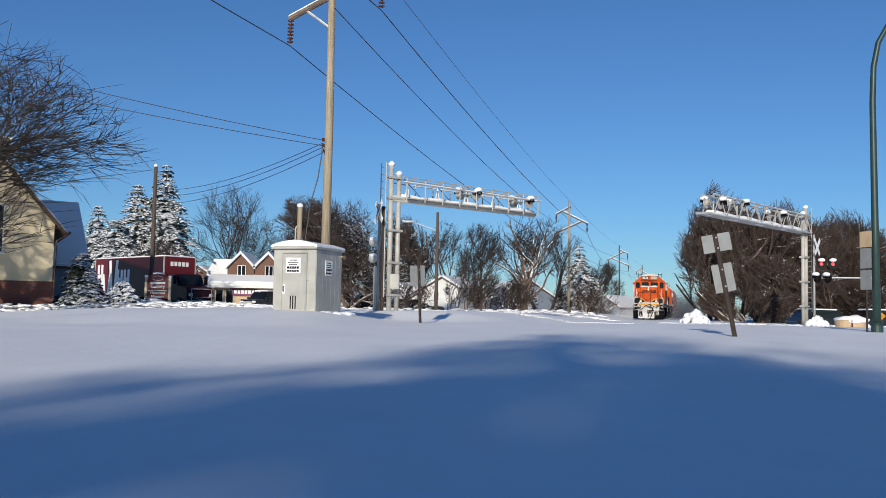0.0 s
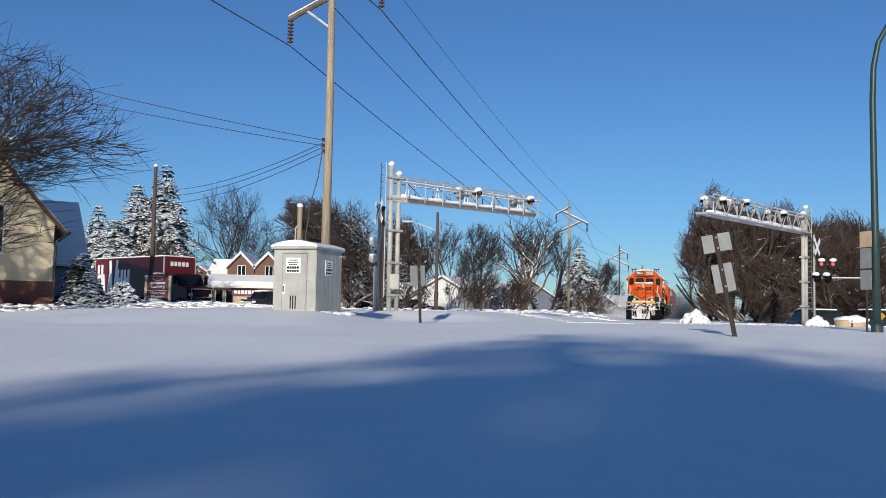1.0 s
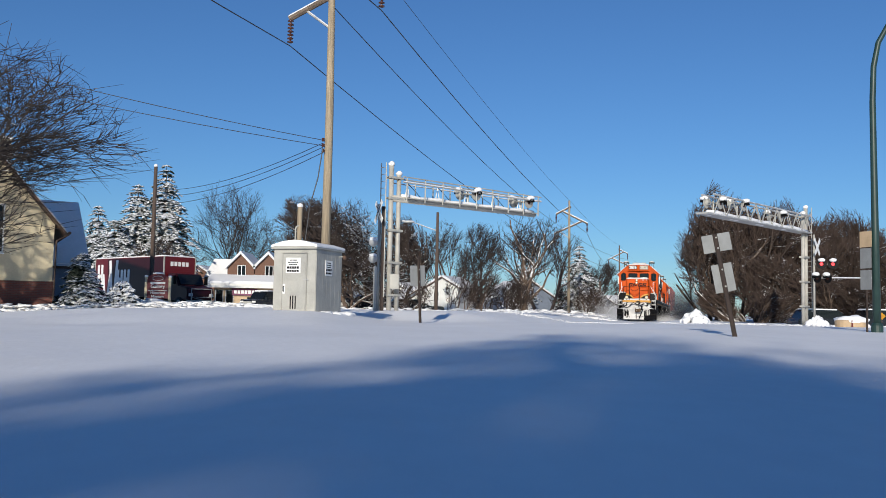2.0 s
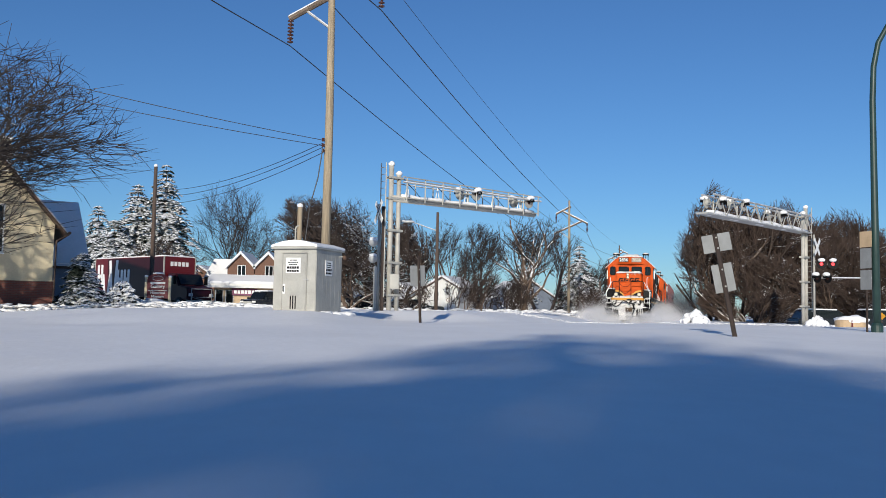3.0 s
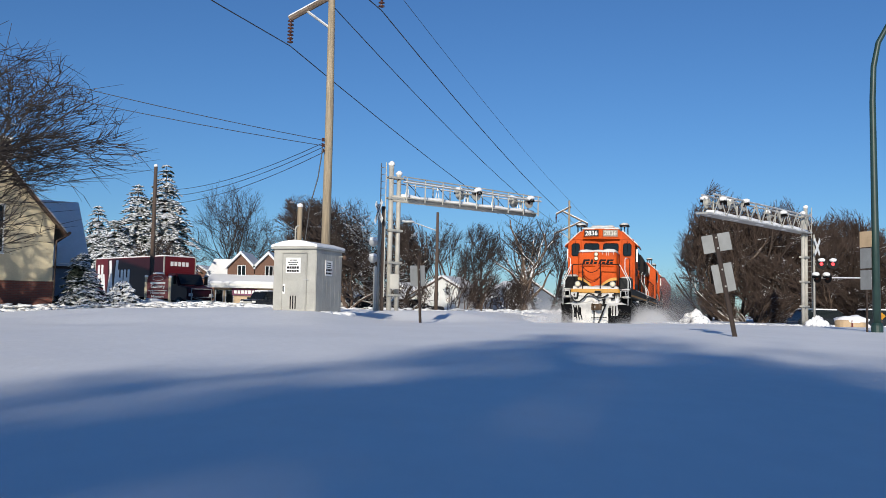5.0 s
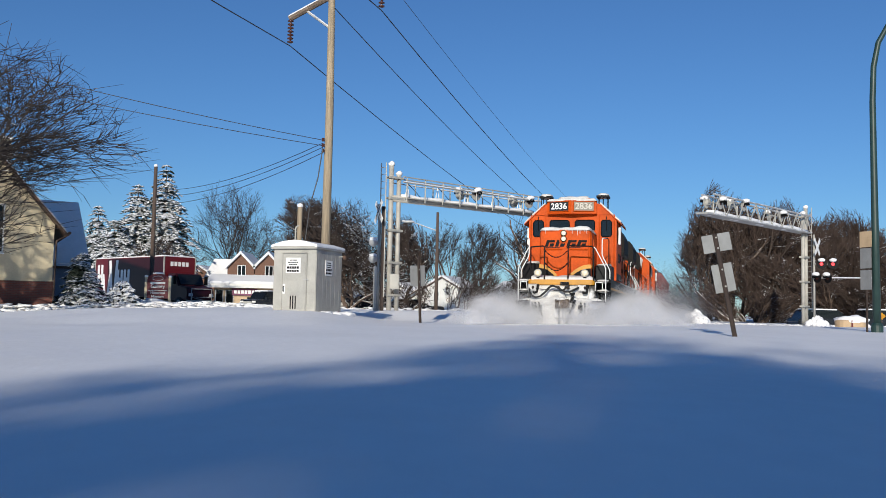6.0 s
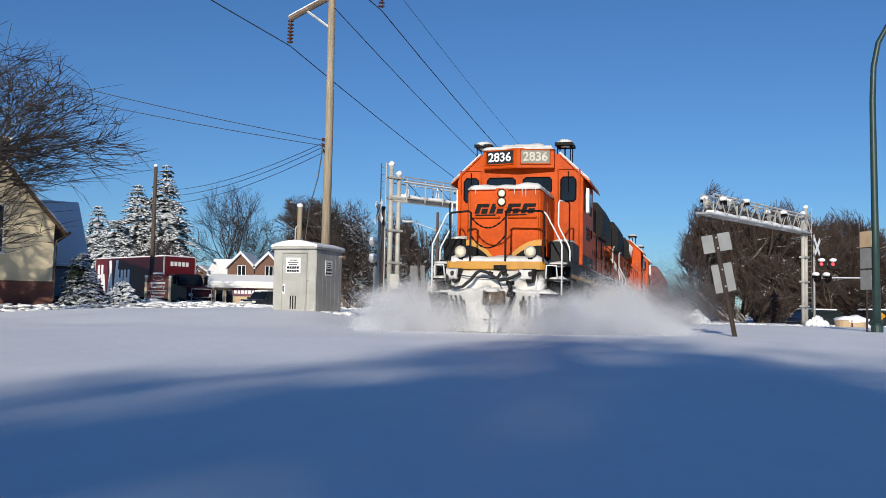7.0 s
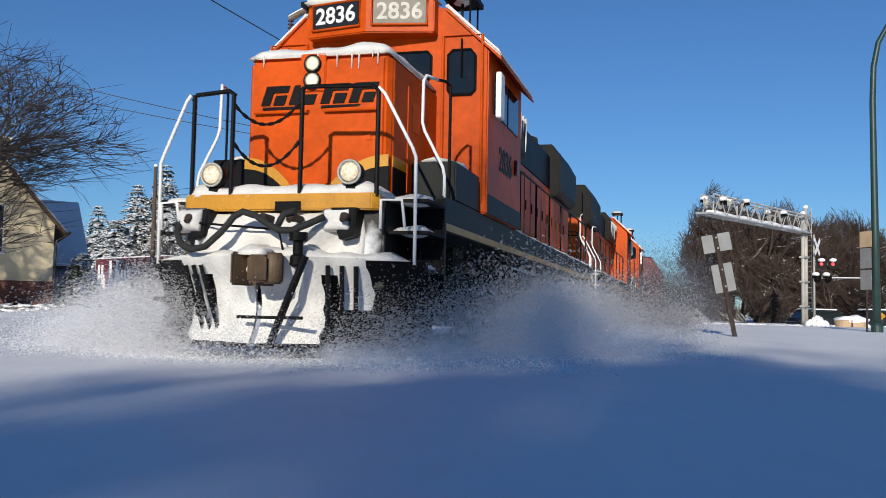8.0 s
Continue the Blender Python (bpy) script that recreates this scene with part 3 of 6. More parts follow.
# ---- metal cabin ----
def cabin():
    t = thing("signal_cabin", "silver aluminium railway signal cabin with snow on its roof", "equipment cabin", pose(-4.79, 30.0, 0.35, 0, 0, -20))
    part("body", Geo().box(-0.78, 0.78, 0, 1.85, 0, 2.14), ALU, t, bevel=0.02)
    part("roof", Geo().prism([(-0.84, 2.13), (0.84, 2.13), (0.84, 2.2), (0.4, 2.33), (0, 2.37), (-0.4, 2.33), (-0.84, 2.2)], "y", -0.1, 1.95), ALU, t, bevel=0.015)
    part("roof_snow", Geo().prism([(-0.86, 2.2), (0.86, 2.2), (0.84, 2.27), (0.4, 2.39), (0, 2.43), (-0.4, 2.39), (-0.84, 2.27)], "y", -0.12, 1.96), SNOW, t, "thin layer of snow on the roof", bevel=0.025)
    d = part("door", Geo().box(-0.42, 0.42, -0.03, 0.0, 0.08, 1.98), ALU, t, bevel=0.01)
    part("door_frame", Geo().tube([(-0.44, -0.02, 0.06), (-0.44, -0.02, 2.0), (0.44, -0.02, 2.0), (0.44, -0.02, 0.06)], 0.022, 6), ALU, t)
    for k in range(3):
        part("vent_slot", Geo().box(-0.13 + k * 0.09, -0.09 + k * 0.09, -0.036, -0.028, 0.2, 0.62), BLACK, d)
    part("handle", Geo().tube([(-0.36, -0.03, 0.75), (-0.36, -0.08, 0.78), (-0.36, -0.08, 0.9), (-0.36, -0.03, 0.93)], 0.015, 6), BLACK, d)
    part("handle_plate", Geo().box(-0.4, -0.32, -0.04, -0.03, 0.68, 1.0), WHITE, d)
    part("bar_latch", Geo().box(0.34, 0.54, -0.05, -0.03, 1.12, 1.16), ALU_SNOW, d)
    for z in (0.3, 1.0, 1.8):
        part("hinge", Geo().tube([(0.43, -0.03, z), (0.43, -0.03, z + 0.12)], 0.02, 6), ALU, d)
    n = part("notice", Geo().box(-0.3, 0.24, -0.05, -0.032, 1.35, 1.85), WHITE, d, "white notice plate", bevel=0.006)
    for z, w, h in ((1.77, 0.13, 0.03), (1.7, 0.19, 0.03), (1.63, 0.15, 0.03), (1.53, 0.22, 0.075), (1.42, 0.22, 0.06)):
        for q in range(5):
            part("notice_bar", Geo().box(-0.03 - w + q * w * 0.4, -0.03 - w + q * w * 0.4 + w * 0.33, -0.054, -0.049, z - h / 2, z + h / 2), BLACK, n)
    n = part("notice", Geo().box(0.78, 0.795, 0.62, 1.12, 1.3, 1.8), WHITE, t, "white notice plate", bevel=0.004)
    for z, w, h in ((1.72, 0.13, 0.03), (1.65, 0.16, 0.03), (1.58, 0.12, 0.03), (1.49, 0.2, 0.07), (1.38, 0.2, 0.06)):
        for q in range(4):
            part("notice_bar", Geo().box(0.794, 0.799, 0.87 - w + q * w * 0.5, 0.87 - w + q * w * 0.5 + w * 0.4, z - h / 2, z + h / 2), BLACK, n)
    lamp = part("side_lamp", Geo().tube([(0.78, 1.7, 1.98), (0.95, 1.7, 1.98)], 0.02, 6), ALU, t)
    part("lamp_head", Geo().blob((0.95, 1.7, 1.95), (0.07, 0.07, 0.08), random.Random(1), 0.1), TRIM, lamp, "small orange-brown lamp", smooth=True)
    for k in range(6):
        part("rivet_strip", Geo().box(0.781, 0.784, 0.15 + k * 0.3, 0.165 + k * 0.3, 0.1, 2.1), ALU, t)
    rng = random.Random(3)
    g = Geo()
    for k in range(12):
        g.blob((0.8 + rng.uniform(0, 0.4), 0.2 + k * 0.15, 0.05), (0.22, 0.2, rng.uniform(0.04, 0.1)), rng, 0.4)
    part("drift", g, SNOW, t, "snow drifted against the wall", smooth=True)


def wooden_post():
    t = thing("service_post", "short weathered wooden post capped with snow", "post", pose(-5.2, 33.4, 0))
    part("post", Geo().tube([(0, 0, 0.3), (0, 0, 4.25)], [0.1, 0.09], 10), WOOD, t, smooth=True)
    part("snow_cap", Geo().blob((0, 0, 4.27), (0.11, 0.11, 0.09), random.Random(2), 0.1), SNOW, t, smooth=True)
    part("conduit", Geo().tube([(-0.13, -0.08, 0.5), (-0.13, -0.08, 3.4), (-0.1, -0.08, 3.5), (0, -0.06, 3.55)], 0.03, 8), ALU, t, smooth=True)


# ---- crossing signals ----
def signal_lamp(parent, c, way, lit=False, r=0.24):
    """A round crossing light: background disc, hood, lens."""
    w = Vector(way).normalized()
    h = part("signal_head", Geo().lathe([(r, 0), (r, 0.03), (0.16, 0.05), (0.13, 0.16), (0.04, 0.18)], c, -w, 20), ALU if not lit and r != 0.28 else BLACK, parent, "pale round back of a crossing light", smooth=False)
    part("lens", Geo().lathe([(0.1, 0.0), (0.09, 0.02), (0.02, 0.03)], Vector(c) + w * 0.005, w, 16), REDLAMP if lit else INSUL, h, "red signal lens")
    g = Geo()
    side = w.cross(Vector((0, 0, 1))).normalized()
    for k in range(9):
        a = math.pi * k / 8
        o = side * math.cos(a) * 0.13 + Vector((0, 0, 1)) * math.sin(a) * 0.13
        for q in (0, 0.26):
            p = Vector(c) + o + w * q
            g.v.append((p.x, p.y, p.z))
    g.f = [(2 * k, 2 * k + 2, 2 * k + 3, 2 * k + 1) for k in range(8)]
    i = len(g.v)
    g.v += [(v[0] * 1.0, v[1], v[2] + 0.02) for v in g.v[:i]]
    g.f += [(i + 2 * k, i + 2 * k + 1, i + 2 * k + 3, i + 2 * k + 2) for k in range(8)]
    part("hood", g, BLACK, h)
    part("snow_cap", Geo().blob(Vector(c) + Vector((0, 0, r * 0.75)) + w * 0.1, (r * 0.75, r * 0.75, 0.12), random.Random(int(c[0] * 100)), 0.2), SNOW, h, "snow on the signal hood", smooth=True)
    return h


def crossbuck(parent, c, m, text=False):
    for a in (45, -45):
        b = part("crossbuck_blade", Geo().box(-0.6, 0.6, -0.012, 0.012, -0.115, 0.115), WHITE, parent, "white crossbuck blade", bevel=0.004, m=Matrix.Translation(c) @ m @ pose(0, 0.012 if a > 0 else -0.014, 0, 0, a, 0))
        if text:
            words("lettering", "RAILROAD" if a > 0 else "CROSSING", 0.17, BLACK, b, pose(0, -0.014, 0, 90, 0, 0), "black letters")


def cantilever(mast, tip, z0, label, truss, lights, low):
    """A crossing-signal cantilever: masts, ladder, arm over the road, lights."""
    a, b = Vector((*mast, 0)), Vector((*tip, 0))
    d = (b - a).normalized()
    n = Vector((-d.y, d.x, 0))
    L = (b - a).length
    t = thing("signal_cantilever", label, "crossing signal", group="crossing signals")
    def P(u, v, z):
        return a + d * u + n * v + Vector((0, 0, z))
    zb, zt = 5.4, 6.35
    part("mast", Geo().tube([P(0, 0, z0), P(0, 0, 6.9)], 0.11, 14), GALV, t, "round pale metal mast", smooth=True)
    part("mast", Geo().tube([P(0.42, 0, z0), P(0.42, 0, 6.5)], 0.1, 14), GALV, t, "round pale metal mast", smooth=True)
    for u in (0, 0.42):
        part("mast_cap", Geo().blob(P(u, 0, 6.9 if u == 0 else 6.52), (0.15, 0.15, 0.12), random.Random(4), 0.2), SNOW, t, "cap of snow", smooth=True)
        part("base_flange", Geo().lathe([(0.25, 0), (0.25, 0.05), (0.14, 0.06)], P(u, 0, z0 + 0.02)), ALU, t)
    for z in (1.2, 2.6, 4.0, 5.4, 6.3):
        part("mast_clamp", Geo().box(-0.16, 0.58, -0.16, 0.16, -0.05, 0.05), ALU, t, bevel=0.01, m=Matrix.Translation(P(0, 0, z)) @ Matrix.Rotation(math.atan2(d.y, d.x), 4, "Z"))
    for v in (-0.18, 0.18):
        part("ladder_rail", Geo().tube([P(-0.42, v, z0 + 0.8), P(-0.42, v, 6.9)], 0.025, 6), ALU, t)
    for k in range(19):
        part("rung", Geo().tube([P(-0.42, -0.18, z0 + 1.0 + 0.3 * k), P(-0.42, 0.18, z0 + 1.0 + 0.3 * k)], 0.014, 5), ALU, t)
    if truss:
        for v in (-0.3, 0.3):
            for z in (zb, zt):
                part("chord", Geo().tube([P(0, v, z), P(L, v, z)], 0.05, 8), ALU_SNOW, t, "snowy truss chord")
            n_ = 9
            for k in range(n_):
                u0, u1 = L * k / n_, L * (k + 0.5) / n_
                part("diagonal", Geo().tube([P(u0, v, zb), P(u1, v, zt)], 0.025, 6), GALV, t)
                part("diagonal", Geo().tube([P(u1, v, zt), P(L * (k + 1) / n_, v, zb)], 0.025, 6), ALU, t)
        part("walkway", Geo().box(0, L + 0.6, -0.32, 0.32, -0.03, 0.05), ALU_SNOW, t, "snow-covered walkway", m=Matrix.Translation(P(0, 0, zb)) @ Matrix.Rotation(math.atan2(d.y, d.x), 4, "Z"))
        part("walkway_snow", Geo().tube([P(L * k / 12, 0, zb + 0.08 + 0.03 * (k % 3)) for k in range(13)], 0.14, 8), SNOW, t, smooth=True)
    else:
        part("arm_tube", Geo().tube([P(0, 0, zb), P(L, 0, zb)], [0.15, 0.12], 14), GALV, t, "tapered arm tube with snow on top", smooth=True)
        part("arm_snow", Geo().tube([P(0.4 + (L - 0.5) * k / 14, 0, zb + 0.14 + 0.03 * math.sin(k * 2.1)) for k in range(15)], 0.085, 8), SNOW, t, "snow lying on the arm", smooth=True)
        part("walkway", Geo().box(0.6, L, -0.35, 0.35, -0.03, 0.0), ALU, t, m=Matrix.Translation(P(0, 0, zb + 0.05)) @ Matrix.Rotation(math.atan2(d.y, d.x), 4, "Z"))
        for v in (-0.35, 0.35):
            part("handrail", Geo().tube([P(0.4, v, zt), P(L + 0.1, v, zt - 0.1)], 0.03, 6), ALU, t)
            part("handrail", Geo().tube([P(0.4, v, zt - 0.22), P(L + 0.1, v, zt - 0.3)], 0.03 if v > 0 else 0.05, 6), ALU_SNOW, t)
            for k in range(9):
                u = 0.6 + (L - 0.7) * k / 8
                part("railing_post", Geo().tube([P(u, v, zb - 0.1), P(u, v, zt - 0.05)], 0.03, 6), ALU, t)
        for k in range(5):
            u = 0.9 + (L - 2) * k / 4
            part("strut", Geo().tube([P(u - 0.15, 0, zb), P(u, 0, zt - 0.25), P(u + 0.15, 0, zb)], 0.03, 6), WHITE, t)
            if k < 4:
                part("tie_rod", Geo().tube([P(u, 0, zt - 0.2), P(u + (L - 2) / 8, 0, zb + 0.1)], 0.014, 5), BLACK, t)
    for u, z in lights:
        for s, way in ((-0.25, n), (0.25, -n)):
            signal_lamp(t, P(u + s * 1.3, 0, z) + way * 0.22, way, False, 0.29)
        part("light_bracket", Geo().tube([P(u - 0.5, 0, z), P(u + 0.5, 0, z)], 0.04, 6), ALU, t)
        part("light_post", Geo().tube([P(u, 0, zb), P(u, 0, z + 0.1)], 0.04, 6), ALU, t)
    return t, P, d, n


def signals():
    t, P, d, n = cantilever((-2.3, 40), (4.5, 45.8), 0.3, "aluminium signal cantilever arm dusted with snow over the road", False, ((4.5, 6.0), (8.0, 5.95)), 0)
    part("relay_box", Geo().box(-0.2, 0.2, -0.2, 0.1, 1.35, 2.0), ALU, t, "grey relay box on the mast", bevel=0.02, m=pose(-2.05, 39.75, 0.1))
    s = thing("crossing_signal", "crossing signal mast with crossbuck and round lights", "crossing signal", group="crossing signals")
    part("mast", Geo().tube([(-2.75, 39.7, 0.3), (-2.75, 39.7, 5.1)], 0.07, 10), ALU, s, smooth=True)
    part("channel", Geo().box(-2.66, -2.5, 39.6, 39.75, 0.3, 5.0), RUST, s, "weathered channel post")
    crossbuck(s, (-2.78, 39.5, 4.75), pose(0, 0, 0, 0, 0, -66), True)
    for z in (3.45, 2.75):
        part("signal_back", Geo().lathe([(0.05, -0.2), (0.16, -0.16), (0.2, 0), (0.2, 0.04), (0.08, 0.06)], (-2.98, 39.6, z), (-0.2, 0.95, 0), 20), ALU_SNOW, s, "pale round back of a signal light", smooth=True)
        part("signal_snow", Geo().blob((-2.98, 39.6, z + 0.16), (0.17, 0.14, 0.06), random.Random(9), 0.3), SNOW, s, smooth=True)
    part("gate_cover", Geo().box(-2.95, -2.8, 39.6, 39.8, 0.3, 2.4), ALU, s)
    t2, P2, d2, n2 = cantilever((20.8, 53), (12.6, 44), 0.1, "aluminium truss signal cantilever dusted with snow", True, ((4.3, 6.0), (9.0, 6.15), (11.6, 6.0)), 0)
    s2 = thing("crossing_signal", "crossing signal with two red lights flashing", "crossing signal", group="crossing signals")
    part("mast", Geo().tube([(21.15, 52.7, 0.1), (21.15, 52.7, 5.3)], 0.06, 10), ALU, s2, smooth=True)
    crossbuck(s2, (21.3, 52.6, 4.6), pose(0, 0, 0, 0, 0, 50))
    for x, z, lit in ((21.45, 3.62, True), (22.1, 3.62, True), (21.2, 2.82, False), (21.8, 2.82, False)):
        signal_lamp(s2, (x, 52.4, z), (-0.35, -1, 0) if lit else (-1, -0.4, 0), lit, 0.28)
    for z in (3.62, 2.82):
        part("light_bracket", Geo().tube([(21.1, 52.6, z), (22.2, 52.6, z)], 0.035, 6), ALU, s2)
    part("gate_arm", Geo().tube([(21.5, 52.5, 2.85), (25.5, 54.5, 2.95)], 0.05, 6), ALU_SNOW, s2, "raised thin gate arm with snow")


# ---- signs and lamp posts ----
def road_sign(x, y, z, lean, height, plates, label):
    t = thing("road_sign", label, "road sign", pose(x, y, z, lean[0], lean[1], lean[2]), group="signs seen from behind")
    part("post", Geo().prism([(-0.045, -0.02), (-0.02, -0.035), (0.02, -0.035), (0.045, -0.02), (0.045, 0.02), (0.02, 0.01), (-0.02, 0.01), (-0.045, 0.02)], "z", -0.4, height), RUST, t, "dark steel channel post")
    for cx, cz, w, h in plates:
        p = part("sign_plate", Geo().box(cx - w / 2, cx + w / 2, 0.025, 0.035, cz - h / 2, cz + h / 2), SIGNBACK, t, "bare grey back of a sign", bevel=0.004)
        for dz in (-h * 0.3, h * 0.3):
            part("bolt", Geo().lathe([(0.02, 0), (0.02, 0.02), (0.008, 0.03)], (0, -0.035, cz + dz), (0, -1, 0), 8), ALU, p)


def posts():
    road_sign(6.15, 19.5, 0.18, (0, -11.5, 4), 2.17, ((0.02, 1.98, 0.62, 0.38), (0.02, 1.23, 0.45, 0.6)), "leaning steel signpost with two blank sign backs")
    road_sign(-0.78, 33.5, 0.3, (0, -3, 30), 2.25, ((-0.04, 1.52, 0.6, 0.74),), "dark steel signpost with a blank sign back")
    t = thing("street_lamp", "dark green curved street lamp post", "street lamp", pose(12.19, 26, 0.15))
    pts = [(0, 0, -0.2), (-0.03, 0, 3.0), (-0.06, 0, 6.6), (-0.02, 0, 7.6), (0.12, 0, 8.3), (0.42, 0, 8.85), (0.9, 0, 9.2), (1.6, 0, 9.35), (2.4, 0, 9.35)]
    part("post", Geo().tube(pts, [0.115, 0.1, 0.085, 0.08, 0.075, 0.07, 0.06, 0.055, 0.05], 14), POLEGREEN, t, smooth=True)
    part("lamp_head", Geo().box(2.3, 2.95, -0.14, 0.14, 9.25, 9.42), POLEGREEN, t, bevel=0.04)
    part("base", Geo().lathe([(0.16, -0.2), (0.16, 0.25), (0.12, 0.32)], (0, 0, 0), (0, 0, 1), 16), POLEGREEN, t)
    g = thing("road_sign", "stacked pale road signs fixed edge-on to the lamp post", "road sign", pose(11.93, 26.1, 0.15, 0, 0, -72))
    for z0, z1, w in ((2.45, 2.9, 0.45), (1.85, 2.42, 0.42), (1.25, 1.8, 0.42)):
        part("sign_plate", Geo().box(-w / 2, w / 2, 0, 0.012, z0, z1), TAN if z0 > 2.4 else SIGNBACK, g, bevel=0.003)
    part("sign_post", Geo().tube([(0, 0.03, -0.2), (0, 0.03, 2.95)], 0.03, 6), RUST, g)
    t = thing("road_sign", "white speed limit sign on a thin post", "road sign", pose(0.5, 78, -0.2))
    part("post", Geo().tube([(0, 0.03, 0.2), (0, 0.03, 2.75)], 0.03, 6), RUST, t)
    p = part("sign_plate", Geo().box(-0.28, 0.28, -0.006, 0.006, 1.95, 2.7), WHITE, t, "white plate", bevel=0.004)
    words("lettering", "30", 0.42, BLACK, p, pose(0, -0.008, 2.18, 90, 0, 0), "black speed figure")
    for z in (2.5, 2.6):
        part("sign_bar", Geo().box(-0.2, 0.2, -0.012, -0.007, z - 0.03, z + 0.03), BLACK, p)
    part("sign_plate", Geo().box(-0.22, 0.22, -0.006, 0.006, 1.4, 1.88), WHITE, t, "small white plate below", bevel=0.004)
    part("ring_mark", Geo().tube([(0.14 * math.cos(a * 0.5236), -0.01, 1.64 + 0.14 * math.sin(a * 0.5236)) for a in range(13)], 0.02, 6), TRUCKRED, t, "red prohibition ring")
    t = thing("road_sign", "small pale sign back by the thicket", "road sign", pose(6.3, 84, 0.1))
    part("post", Geo().tube([(0, 0.03, 0.2), (0, 0.03, 2.4)], 0.03, 6), RUST, t)
    part("sign_plate", Geo().box(-0.5, 0.5, -0.006, 0.006, 1.9, 2.5), SIGNBACK, t)
    t = thing("stop_sign", "grey back of a stop sign", "road sign", pose(-5.9, 74, 0))
    part("post", Geo().tube([(0, 0.03, 0.2), (0, 0.03, 2.9)], 0.03, 6), RUST, t)
    part("sign_plate", Geo().lathe([(0.4, 0), (0.4, 0.012)], (0, 0, 2.5), (0, -1, 0), 8), SIGNBACK, t)
    t = thing("utility_pole", "dark wooden utility pole beside the parking lot", "utility pole", pose(-18.2, 58, 0))
    part("pole", Geo().tube([(0, 0, 0.2), (0, 0, 9.3)], [0.16, 0.11], 10), OLDWOOD, t, smooth=True)
    part("snow_cap", Geo().blob((0, 0, 9.33), (0.13, 0.13, 0.12), random.Random(2), 0.1), SNOW, t, smooth=True)
    t = thing("utility_pole", "wooden utility pole with a snowy street lamp arm", "utility pole", pose(-0.45, 70, 0))
    part("pole", Geo().tube([(0, 0, 0.2), (0, 0, 8.0)], [0.15, 0.1], 10), OLDWOOD, t, smooth=True)
    part("lamp_arm", Geo().tube([(-0.1, 0, 6.6), (-1.6, -0.2, 7.1), (-2.7, -0.3, 7.3)], 0.04, 6), ALU_SNOW, t)
    part("lamp_head", Geo().blob((-2.2, -0.3, 7.2), (0.5, 0.15, 0.1), random.Random(4), 0.1), ALU_SNOW, t, smooth=True)
    t = thing("utility_pole", "thin bare wooden pole among the bushes", "utility pole", pose(19.6, 115, 0))
    part("pole", Geo().tube([(0, 0, 0.2), (0, 0, 4.6)], [0.14, 0.12], 8), OLDWOOD, t)


# ---- buildings ----
def house(name, label, x, y, rz, w, d, h, rise, wall, over=0.35, windows=(), chimney=None, z=0.2, deep=0.32):
    """A gabled house: the gable faces -y; windows: (x, z, w, h) on the gable."""
    t = thing(name, label, "house", pose(x, y, z, 0, 0, rz))
    g = Geo().prism([(-w / 2, 0), (w / 2, 0), (w / 2, h), (0, h + rise), (-w / 2, h)], "y", 0, d)
    part("wall", g, wall, t)
    sl = math.hypot(w / 2, rise)
    for s in (-1, 1):
        ux, uz = s * (w / 2) / sl, -rise / sl
        def q(a, k):
            return (ux * a + s * k * rise / sl, h + rise + uz * a + k * (w / 2) / sl)
        part("roof", Geo().prism([q(0, 0.02), q(sl + over, 0.02), q(sl + over, 0.1), q(0, 0.1)], "y", -over, d + over), TRIM, t, "brown roof edge")
        part("roof_snow", Geo().prism([q(-0.05, 0.1), q(sl + over - 0.05, 0.1), q(sl + over - 0.08, deep - 0.02), q(-0.05, deep)], "y", -over + 0.05, d + over - 0.05), SHINGLE, t, "thick snow on the roof", bevel=0.05)
    for cx, cz, ww, hh in windows:
        wn_ = part("window", Geo().box(cx - ww / 2, cx + ww / 2, -0.03, 0.02, cz - hh / 2, cz + hh / 2), GLASS, t, "dark window")
        for a, b, c_, e in ((-ww / 2 - 0.06, -ww / 2, -hh / 2 - 0.06, hh / 2 + 0.06), (ww / 2, ww / 2 + 0.06, -hh / 2 - 0.06, hh / 2 + 0.06), (-0.03, 0.03, -hh / 2, hh / 2)):
            part("frame", Geo().box(cx + a, cx + b, -0.06, 0.0, cz + c_, cz + e), WHITE, wn_)
        for zz in (-hh / 2 - 0.06, hh / 2, -0.03):
            part("frame", Geo().box(cx - ww / 2, cx + ww / 2, -0.05, 0.0, cz + zz, cz + zz + 0.06), WHITE, wn_)
        part("sill", Geo().box(cx - ww / 2 - 0.1, cx + ww / 2 + 0.1, -0.12, 0.0, cz - hh / 2 - 0.12, cz - hh / 2 - 0.06), SNOW, wn_, "snowy sill")
    if chimney:
        cx, cy, cz = chimney
        c = part("chimney", Geo().box(cx - 0.4, cx + 0.4, cy - 0.4, cy + 0.4, h * 0.6, cz), STUCCO, t, bevel=0.02)
        part("cap", Geo().box(cx - 0.46, cx + 0.46, cy - 0.46, cy + 0.46, cz, cz + 0.12), SNOW, c)
    return t


